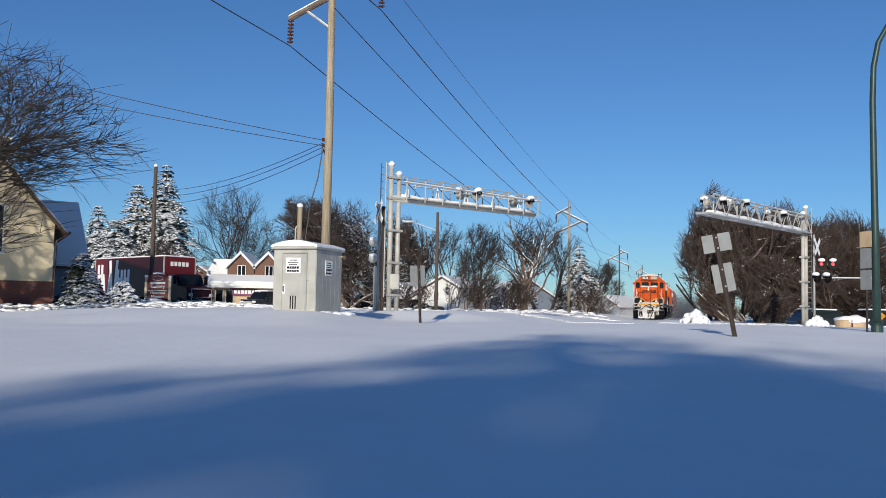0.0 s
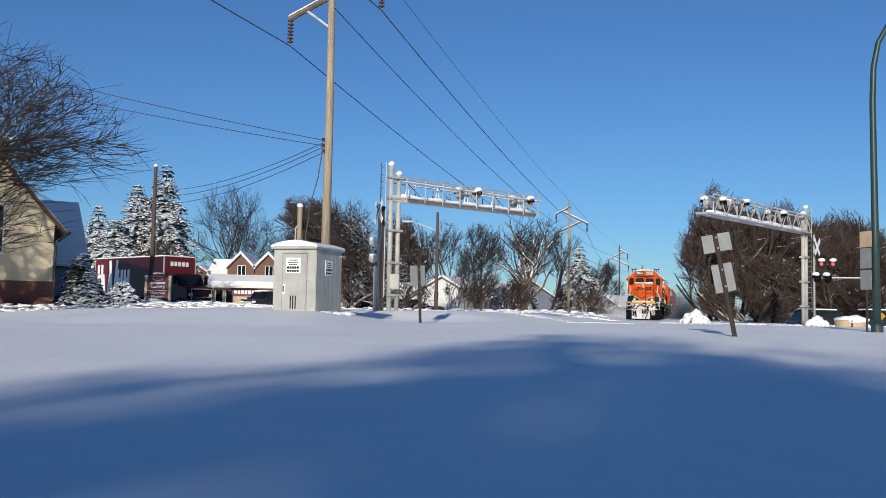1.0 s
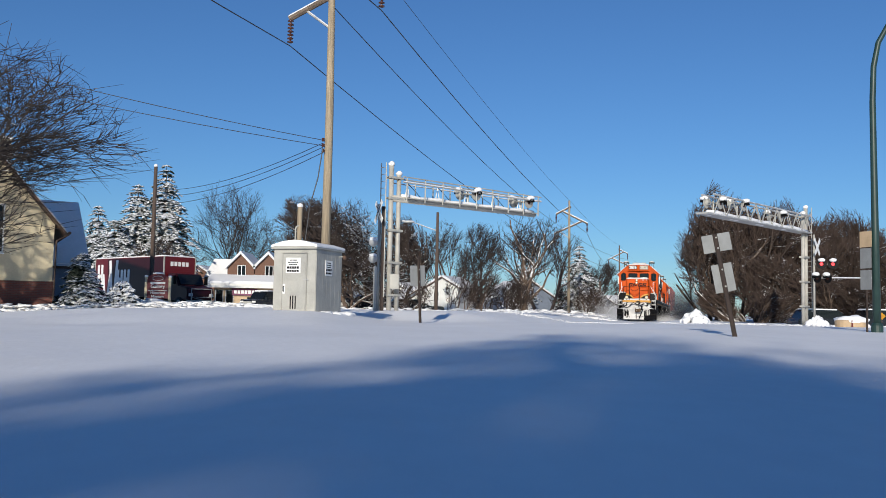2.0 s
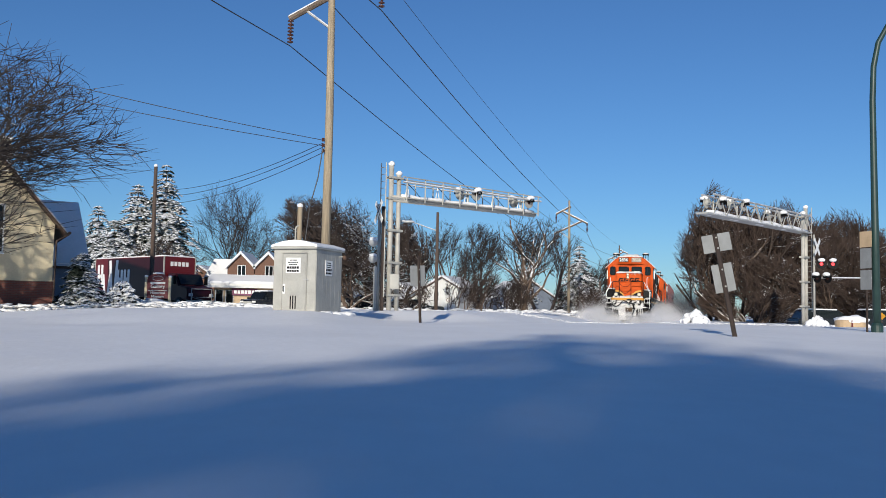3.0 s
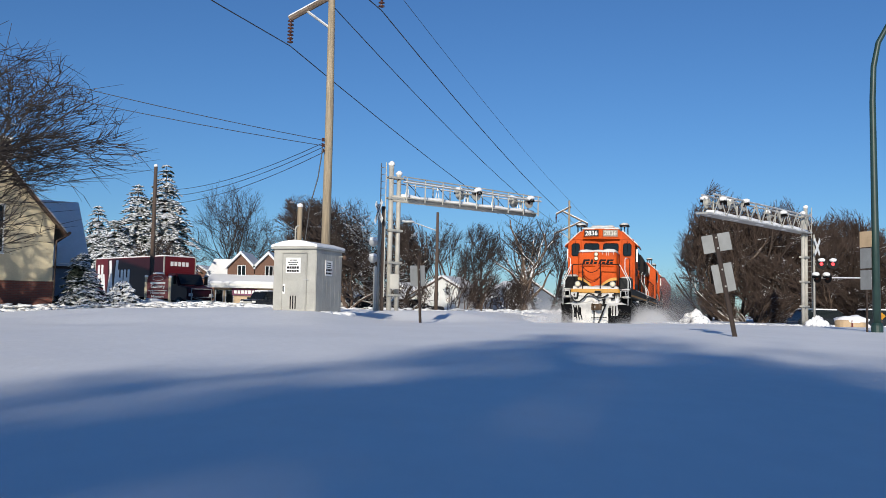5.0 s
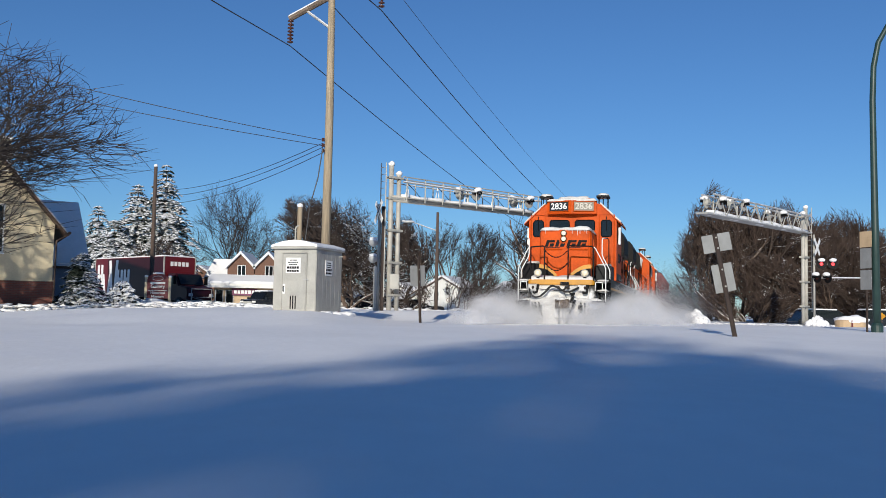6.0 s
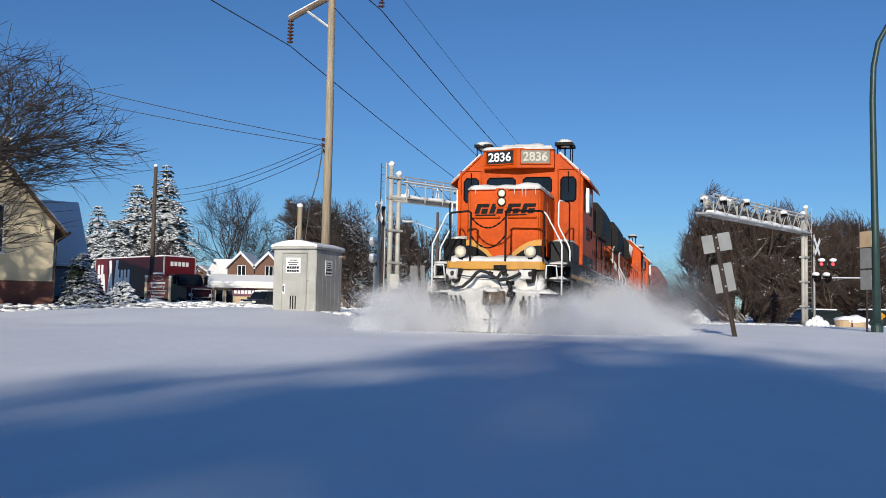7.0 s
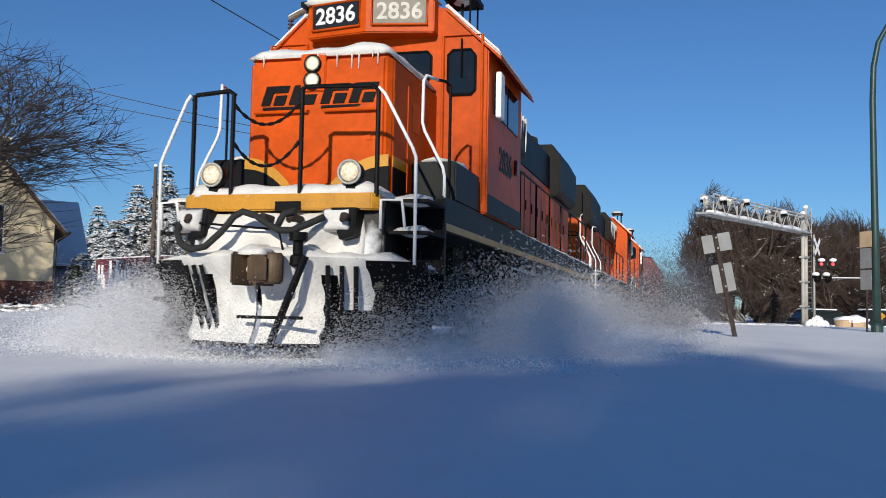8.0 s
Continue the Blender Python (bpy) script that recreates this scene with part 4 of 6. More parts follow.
def brick_material():
    m = bpy.data.materials.new("brick_courses")
    m.use_nodes = True
    n, l = m.node_tree.nodes, m.node_tree.links
    co, br, mp = n.new("ShaderNodeTexCoord"), n.new("ShaderNodeTexBrick"), n.new("ShaderNodeMapping")
    mp.inputs["Rotation"].default_value = (radians(90), 0, 0)
    br.inputs["Scale"].default_value, br.inputs["Brick Width"].default_value, br.inputs["Row Height"].default_value = 1.0, 0.21, 0.075
    br.inputs["Mortar Size"].default_value = 0.008
    br.inputs["Color1"].default_value, br.inputs["Color2"].default_value, br.inputs["Mortar"].default_value = (0.2, 0.06, 0.04, 1), (0.13, 0.045, 0.035, 1), (0.12, 0.085, 0.07, 1)
    l.new(co.outputs["Object"], mp.inputs[0])
    l.new(mp.outputs[0], br.inputs[0])
    l.new(br.outputs[0], n["Principled BSDF"].inputs["Base Color"])
    bp = n.new("ShaderNodeBump")
    bp.invert = True
    bp.inputs["Strength"].default_value, bp.inputs["Distance"].default_value = 0.6, 0.01
    l.new(br.outputs["Fac"], bp.inputs["Height"])
    l.new(bp.outputs[0], n["Principled BSDF"].inputs["Normal"])
    n["Principled BSDF"].inputs["Roughness"].default_value = 0.85
    return m


def buildings():
    t = house("cream_house", "cream stucco house with a brick base and steep snowy roof", -22.05, 39.8, 27, 9.8, 12, 3.75, 5.7, STUCCO, 0.7,
              ((2.3, 3.45, 0.95, 2.05), (-2.2, 3.45, 0.95, 2.05)), (2.7, 5.0, 8.2), z=0.4, deep=0.17)
    part("brick_base", Geo().box(-4.94, 4.94, -0.05, 12.02, 0, 1.15), brick_material(), t, "red brick base course")
    part("base_ledge", Geo().box(-4.96, 4.96, -0.09, 12.04, 1.15, 1.22), STUCCO, t, bevel=0.01)
    part("window", Geo().box(1.9, 2.4, -0.07, -0.04, 0.25, 0.8), GLASS, t, "low cellar window")
    part("gutter", Geo().tube([(5.5, -0.6, 3.35), (5.5, 12, 3.35)], 0.07, 8), TRIM, t)
    part("downpipe", Geo().tube([(5.5, -0.4, 3.3), (5.0, -0.1, 3.0), (4.97, -0.1, 0.3)], 0.04, 6), TRIM, t)
    house("outbuilding", "low building under a steep snow-covered roof", -21.2, 52.5, 125, 6.0, 4, 2.5, 3.4, GREYSIDING, 0.4)
    # shops
    t = thing("shop", "tan shop with brown gables and snowy canopy", "shop", pose(-21, 100, 0.2))
    part("wall", Geo().box(-3.6, 5.0, 0, 8, 0, 3.1), TAN, t)
    part("canopy_snow", Geo().prism([(-1.0, 3.05), (1.2, 3.9), (1.2, 3.6), (-1.0, 2.75)], "x", -4.3, 5.2), SHINGLE, t, "snow-covered canopy", bevel=0.05)
    part("fascia", Geo().box(-4.2, 5.1, -0.95, -0.85, 2.35, 2.8), SIDING, t)
    for cx in (-1.0, 2.0):
        gb = part("gable", Geo().prism([(cx - 1.45, 3.3), (cx + 1.45, 3.3), (cx + 1.45, 4.6), (cx, 6.1), (cx - 1.45, 4.6)], "y", 1.0, 7), BROWN, t, "brown-clad gable")
        for s in (-1, 1):
            part("roof_snow", Geo().prism([(cx, 6.1), (cx + s * 1.6, 4.45), (cx + s * 1.62, 4.75), (cx, 6.42)], "y", 0.6, 7), SHINGLE, gb, "snowy gable roof")
        w = part("window", Geo().box(cx - 0.3, cx + 0.5, 0.95, 1.02, 3.75, 4.8), GLASS, gb)
        part("frame", Geo().tube([(cx - 0.32, 0.95, 3.73), (cx + 0.52, 0.95, 3.73), (cx + 0.52, 0.95, 4.82), (cx - 0.32, 0.95, 4.82), (cx - 0.32, 0.95, 3.73)], 0.05, 4), WHITE, w)
        part("mullion", Geo().box(cx + 0.06, cx + 0.14, 0.9, 0.97, 3.75, 4.8), WHITE, w)
    part("side_roof", Geo().prism([(-5.6, 3.4), (-2.2, 3.4), (-2.6, 5.6), (-4.4, 5.6)], "y", 3, 8), SHINGLE, t, "snow-covered side roof")
    for x in (-3.4, -2.3, 0.9, 2.4):
        w = part("shop_window", Geo().box(x, x + 0.8, -0.04, 0.02, 0.7, 2.1), GLASS, t)
        part("frame", Geo().tube([(x, -0.05, 0.7), (x + 0.8, -0.05, 0.7), (x + 0.8, -0.05, 2.1), (x, -0.05, 2.1), (x, -0.05, 0.7)], 0.05, 4), WHITE, w)
    sg = part("sign_board", Geo().box(-1.6, 1.1, -0.3, -0.2, 1.55, 2.3), PURPLE, t, "plum sign board", bevel=0.02)
    for k in range(6):
        part("sign_bar", Geo().box(-1.35 + k * 0.38, -1.08 + k * 0.38, -0.32, -0.3, 1.75, 2.1), WHITE, sg)
    house("white_house", "white house under thick snow", -4.9, 100, -25, 5.4, 8, 1.5, 1.6, SIDING, 0.3, ((0.0, 1.2, 0.8, 0.8),))
    house("white_house", "small white house under thick snow", -2.4, 96, 20, 4.2, 7, 1.2, 1.3, SIDING, 0.3)
    house("white_house", "narrow white house with dark windows", 0.0, 90, -20, 3.2, 5, 2.6, 0.9, SIDING, 0.3, ((0.6, 1.7, 0.5, 0.8), (-0.6, 1.7, 0.5, 0.8)))
    house("blue_house", "blue-grey house in shade behind the trees", 11.2, 118, 20, 6.4, 8, 2.3, 1.9, GREYSIDING, 0.3, ((0.5, 2.2, 0.8, 1.0),))
    house("garage", "small snow-roofed garage by the tracks", 22.0, 125, -40, 4.2, 6, 1.2, 1.4, GREYSIDING, 0.3)
    house("far_house", "distant house with a snowy roof", -13.0, 120, 10, 7, 8, 2.4, 2.0, GREYSIDING, 0.3)
    house("far_house", "distant house with a snowy roof", -33.0, 125, -10, 9, 8, 3.0, 2.6, BROWN, 0.3)


# ---- vehicles ----
def wheel(parent, x, y, r=0.36, w=0.24):
    g = part("wheel", Geo().lathe([(r * 0.6, -w / 2), (r, -w / 2 + 0.03), (r, w / 2 - 0.03), (r * 0.6, w / 2)], (x, y, r), (0, 1, 0), 16), TYRE, parent, "black tyre")
    part("rim", Geo().lathe([(r * 0.58, -w / 2 - 0.01), (r * 0.5, w / 2 + 0.01)], (x, y, r), (0, 1, 0), 12), ALU, g)


def car(name, label, m, tall=1.0, mat=None):
    """A road vehicle that drives towards +x."""
    mat = mat or CARPAINT
    t = thing(name, label, "car", m, group="parked vehicles")
    h = 0.45 + 0.5 * tall
    part("body", Geo().prism([(-2.3, 0.4), (2.25, 0.4), (2.32, 0.7), (2.2, h), (1.2, h + 0.06), (-2.25, h + 0.08), (-2.35, 0.7)], "y", -0.92, 0.92), mat, t, bevel=0.07)
    part("cabin", Geo().prism([(-2.1, h), (1.15, h), (0.45, h + 0.62 * tall), (-1.75, h + 0.64 * tall)], "y", -0.8, 0.8), GLASS, t, "dark windows", bevel=0.06)
    part("roof", Geo().prism([(-1.8, h + 0.6 * tall), (0.5, h + 0.6 * tall), (0.4, h + 0.68 * tall), (-1.7, h + 0.7 * tall)], "y", -0.78, 0.78), mat, t, bevel=0.03)
    part("roof_snow", Geo().prism([(-1.7, h + 0.69 * tall), (0.35, h + 0.68 * tall), (0.3, h + 0.76 * tall), (-1.65, h + 0.78 * tall)], "y", -0.72, 0.72), SNOW, t, "snow on the roof", bevel=0.03)
    for s in (-1, 1):
        for x in (-1.45, 1.45):
            wheel(t, x, s * 0.82)
        part("headlight", Geo().box(2.2, 2.3, s * 0.68 - 0.18, s * 0.68 + 0.18, 0.72, 0.9), LENS, t, "clear headlight", bevel=0.02)
        part("mirror", Geo().box(0.75, 0.95, s * 1.0 - 0.1, s * 1.0 + 0.1, h + 0.05, h + 0.22), mat, t, bevel=0.02)
    part("grille", Geo().box(2.24, 2.33, -0.45, 0.45, 0.6, 0.85), ALU, t, "bright grille")
    part("bumper", Geo().box(2.2, 2.38, -0.9, 0.9, 0.38, 0.55), BLACK, t, bevel=0.03)
    part("plate_bar", Geo().box(2.38, 2.39, -0.2, 0.2, 0.42, 0.52), WHITE, t)
    return t


# Maroon, with the shade over the truck put into its colour.
DARKRED = material("shade_darkened_maroon", (0.035, 0.005, 0.009), 0.4, var=0.2, scale=1, bump=0.02, spec=0.3)


def truck():
    ang = -42.0
    t = thing("box_truck", "red delivery truck with white and red lettered sides", "truck", pose(-18.4, 64.9, 0.2, 0, 0, ang))
    body = part("cargo_box", Geo().box(-9.6, 0, -1.25, 1.25, 0.95, 3.75), TRUCKRED, t, "red cargo box", bevel=0.03)
    for x in (-9.6, -0.04):
        for s in (-1, 1):
            part("corner_post", Geo().box(x - 0.02, x + 0.06, s * 1.24 - 0.04, s * 1.24 + 0.04, 0.93, 3.78), ALU, body, "metal corner post")
    part("box_snow", Geo().box(-9.6, 0, -1.2, 1.2, 3.75, 3.83), SNOW, body, "snow on the cargo box", bevel=0.03)
    # large pale emblem strokes along the side
    part("side_panel", Geo().box(-7.7, -0.1, -1.262, -1.25, 1.0, 3.7), DARKRED, body, "maroon side panel with shade put into its colour")
    x = -9.2
    for k, (w, z0, z1) in enumerate(((0.3, 1.6, 3.3), (0.3, 1.6, 3.3), (0.3, 1.2, 2.6), (0.3, 1.2, 2.6), (0.35, 1.5, 3.6), (0.35, 1.5, 3.6), (0.3, 1.5, 2.9), (0.3, 1.5, 2.9), (0.3, 1.5, 2.9), (0.3, 1.5, 2.9))):
        sl = 0.25 if k in (2, 4) else -0.25 if k in (3, 5) else 0.0
        part("emblem_stroke", Geo().prism([(x - sl, z1), (x + w - sl, z1), (x + w, z0), (x, z0)], "y", -1.268, -1.256), WHITE, body, "white emblem stroke")
        if k in (0, 6, 8):
            part("emblem_stroke", Geo().box(x + w, x + w + 0.35, -1.268, -1.256, (z0 + z1) / 2 - 0.12, (z0 + z1) / 2 + 0.12), WHITE, body, "white emblem stroke")
        x += 0.52 if k % 2 == 0 else 0.44
    for k in range(5):
        part("front_emblem", Geo().box(0.0, 0.012, -0.75 + k * 0.3, -0.53 + k * 0.3, 3.1, 3.4), WHITE, body, "small white emblem stroke")
    part("chassis", Geo().box(-9.5, 2.3, -0.5, 0.5, 0.6, 0.95), BLACK, t)
    cab = part("cab", Geo().prism([(0.15, 0.75), (2.6, 0.75), (2.7, 1.2), (2.6, 1.6), (1.55, 1.75), (1.1, 2.55), (0.15, 2.6)], "y", -1.05, 1.05), DARKRED, t, "dark red conventional cab", bevel=0.06)
    part("windscreen", Geo().prism([(1.52, 1.82), (1.62, 1.82), (1.18, 2.5), (1.1, 2.5)], "y", -0.9, 0.9), GLASS, cab)
    for s in (-1, 1):
        part("door_window", Geo().box(0.35, 1.05, s * 1.05 - 0.01, s * 1.05 + 0.01, 1.75, 2.4), GLASS, cab)
        part("headlight", Geo().box(2.6, 2.72, s * 0.8 - 0.15, s * 0.8 + 0.15, 1.0, 1.2), LENS, cab)
        part("mirror", Geo().box(1.3, 1.42, s * 1.25 - 0.1, s * 1.25 + 0.1, 1.8, 2.4), BLACK, cab)
        wheel(t, 1.7, s * 0.95, 0.48, 0.3)
        wheel(t, -5.6, s * 0.95, 0.48, 0.5)
    part("grille_guard", Geo().tube([(2.78, -0.8, 0.6), (2.78, -0.8, 1.5), (2.78, 0.8, 1.5), (2.78, 0.8, 0.6), (2.78, -0.8, 0.95), (2.78, 0.8, 0.95)], 0.04, 6), ALU, cab)
    part("bumper", Geo().box(2.6, 2.8, -1.1, 1.1, 0.45, 0.75), ALU, cab, bevel=0.03)


def vehicles():
    truck()
    car("suv", "black sport utility vehicle parked by the shops", pose(-16.6, 86, 0.2, 0, 0, -115), 1.15)
    car("pickup", "dark pickup facing the road with a bright grille", pose(-8.2, 76, 0.2, 0, 0, -80), 1.05)
    car("car", "dark car half hidden by the snow bank", pose(-5.4, 79, 0.15, 0, 0, 20), 0.95)
    car("car", "dark car behind the signal mast", pose(-2.2, 74, 0.05, 0, 0, 10), 0.75)
    car("car", "dark blue car parked beside the truck", pose(-25.4, 92, 0.2, 0, 0, -70), 1.1)
    car("suv", "long dark vehicle with snow on its roof beside the grove", pose(24.9, 60, -0.45, 0, 0, 4), 0.9)
    car("suv", "long dark vehicle with snow on its roof beside the grove", pose(29.3, 61, -0.45, 0, 0, 4), 0.95)


def small_things():
    t = thing("museum_sign", "carved maroon museum sign on pale posts", "sign", pose(-14.1, 46, 0.62, 0, 0, 4))
    for s in (-1, 1):
        part("post", Geo().box(s * 0.58 - 0.06, s * 0.58 + 0.06, -0.06, 0.06, -0.3, 1.35), STUCCO, t, "pale wooden post", bevel=0.01)
        part("post_snow", Geo().blob((s * 0.58, 0, 1.37), (0.09, 0.09, 0.07), random.Random(6), 0.2), SNOW, t, smooth=True)
    n = 12
    top = [(0.52 * math.cos(math.pi * k / n), 1.2 + 0.32 * math.sin(math.pi * k / n)) for k in range(n + 1)]
    b = part("board", Geo().prism([(-0.52, 0.28), (0.52, 0.28)] + top, "y", -0.04, 0.04), MAROON, t, "maroon board", bevel=0.01)
    part("emblem", Geo().tube([(0.26 * math.cos(k * 0.5236), -0.045, 1.28 + 0.11 * math.sin(k * 0.5236)) for k in range(13)], 0.012, 5), WHITE, b)
    part("name_bar", Geo().box(-0.36, 0.36, -0.05, -0.04, 1.0, 1.1), WHITE, b)
    part("rule", Geo().box(-0.48, 0.48, -0.05, -0.04, 0.66, 0.685), WHITE, b)
    words("lettering", "Gallery", 0.24, WHITE, b, pose(0, -0.046, 0.88, 90, 0, 0), "white letters")
    words("lettering", "Historical", 0.18, WHITE, b, pose(0, -0.046, 0.56, 90, 0, 0), "white letters")
    words("lettering", "Museum", 0.18, WHITE, b, pose(0, -0.046, 0.38, 90, 0, 0), "white letters")
    part("board_snow", Geo().blob((0, 0, 1.53), (0.3, 0.07, 0.05), random.Random(7), 0.2), SNOW, b, smooth=True)
    t = thing("planter", "tan concrete planter heaped with snow", "planter", pose(17.6, 40, 0.05, 0, 0, -8))
    part("tub", Geo().lathe([(0.55, 0), (0.62, 0.1), (0.64, 0.42), (0.6, 0.46)], seg=24), TAN, t, "tan tub", smooth=False)
    part("band", Geo().box(-0.14, -0.08, -0.66, -0.6, 0.02, 0.44), TRUCKRED, t, "orange-red reflector strip")
    rng = random.Random(31)
    part("snow_heap", Geo().blob((0.05, 0, 0.44), (0.68, 0.66, 0.22), rng, 0.3, 14, 10), SNOW, t, "heaped snow", smooth=True)
    t = thing("road_sign", "small yellow warning sign half buried in snow", "road sign", pose(19.2, 40.5, 0.2))
    part("post", Geo().tube([(0, 0.03, -0.2), (0, 0.03, 0.5)], 0.03, 6), RUST, t)
    part("sign_plate", Geo().prism([(-0.16, 0.5), (0, 0.34), (0.16, 0.5), (0, 0.66)], "y", -0.01, 0.01), YELLOW, t)
    for x, y, r, h, label in ((15.0, 55, 0.75, 0.75, "rounded pile of plowed snow by the tracks"), (19.0, 47, 0.5, 0.4, "small heap of plowed snow"), (18.4, 41, 0.4, 0.4, "small heap of plowed snow")):
        g = Geo()
        for k in range(26):
            a, q = rng.uniform(0, 6.28), rng.random() ** 0.6
            g.blob((q * r * math.cos(a), q * r * math.sin(a), h * (1 - q) * rng.uniform(0.6, 1.0)), (r * 0.33, r * 0.33, 0.22), rng, 0.5, 9, 7)
        tagged(part("snow_pile", g, SNOW, smooth=True, m=pose(x, y, 0.15)), label, "snow pile", kind="stuff")
    # plowed banks
    def bank(name, label, pts, n, width, size, seed):
        r_ = random.Random(seed)
        g = Geo()
        for k in range(n):
            u = r_.random() * (len(pts) - 1)
            i = int(u)
            p = Vector(pts[i]).lerp(Vector(pts[i + 1]), u - i)
            o = r_.gauss(0, width)
            hgt = math.exp(-(o / width) ** 2 * 0.6)
            s = size * r_.uniform(0.5, 1.3)
            g.blob((p.x + r_.gauss(0, 0.2), p.y + o, ground_z(p.x, p.y) + p.z * hgt * r_.uniform(0.3, 1.0)), (s * 1.6, s * 1.2, s * 0.36), r_, 0.95, 7, 4)
        tagged(part(name, g, SNOW, smooth=True), label, "snow bank", kind="stuff")
    bank("snow_bank", "lumpy plowed snow bank in front of the house", [(-30, 39, 0.4), (-20, 40, 0.38), (-15, 41, 0.4), (-11, 43, 0.3), (-8, 44, 0.12)], 1500, 0.8, 0.12, 1)
    bank("snow_bank", "snow heaped below the museum sign", [(-16.5, 45, 0.3), (-14.2, 45.2, 0.62), (-12.4, 45.4, 0.3)], 160, 0.7, 0.22, 2)
    bank("snow_bank", "crumbled snow left along the crossing", [(2.5, 50, 0.03), (9, 48, 0.06), (15, 47, 0.09), (21, 46, 0.09), (28, 45, 0.12)], 1100, 0.9, 0.05, 3)
    bank("snow_bank", "crumbled snow along the street", [(-12, 60, 0.2), (-2, 62, 0.15), (8, 64, 0.15), (13, 70, 0.1)], 400, 0.9, 0.1, 4)
    bank("snow_bank", "snow-covered hedge and bank before the thicket", [(5, 74, 0.2), (9, 76, 0.3), (14, 80, 0.25)], 60, 0.6, 0.15, 5)
    # distant woods
    r_ = random.Random(77)
    g = Geo()
    for k in range(2600):
        x = r_.uniform(-170, 260)
        y = 210 + r_.uniform(0, 60) + (120 if 25 < x < 75 else 0)
        h = r_.uniform(3, 9) * (0.7 + 0.5 * noise.noise(Vector((x * 0.04, 0, 0))))
        b = Vector((x, y, 0))
        for q in range(6):
            g.tube([b + Vector((0, 0, h * r_.uniform(0, 0.5))), b + Vector((r_.uniform(-1.6, 1.6), r_.uniform(-1, 1), h * r_.uniform(0.6, 1)))], [0.09, 0.03], 3, False)
    tagged(part("far_woods", g, GROVE), "distant bare woods beyond the town", "woods", kind="stuff")


cabin()
wooden_post()
signals()
posts()
buildings()
vehicles()
small_things()


# ---- train ----
def both(fn):
    for s in (-1, 1):
        fn(s)


def wheelset(parent, y, name="wheelset"):
    ax = part(name, Geo().tube([(-0.7, 0, 0), (0.7, 0, 0)], 0.08, 8), GRIME, parent, m=pose(0, y, 0.5))
    for s in (-1, 1):
        g = Geo().lathe([(0.1, -0.06), (0.5, -0.05), (0.54, -0.03), (0.5, 0.0), (0.5, 0.07), (0.42, 0.07), (0.38, 0.03), (0.16, 0.03), (0.14, 0.1), (0.02, 0.1)], (s * 0.72, 0, 0), (s, 0, 0), 20)
        part("wheel", g, GRIME, ax, smooth=False)
    return ax


def window(parent, outline, axis, d, depth=0.02, name="window"):
    w = part(name, Geo().prism(outline, axis, d, d + depth), GLASS, parent, "dark glass window")
    loop = [Vector({"x": (d, u, v), "y": (u, d, v)}[axis]) for u, v in outline]
    part("frame", Geo().tube(loop + [loop[0]], 0.018, 6), BLACK, w, "black rubber window frame")
    return w


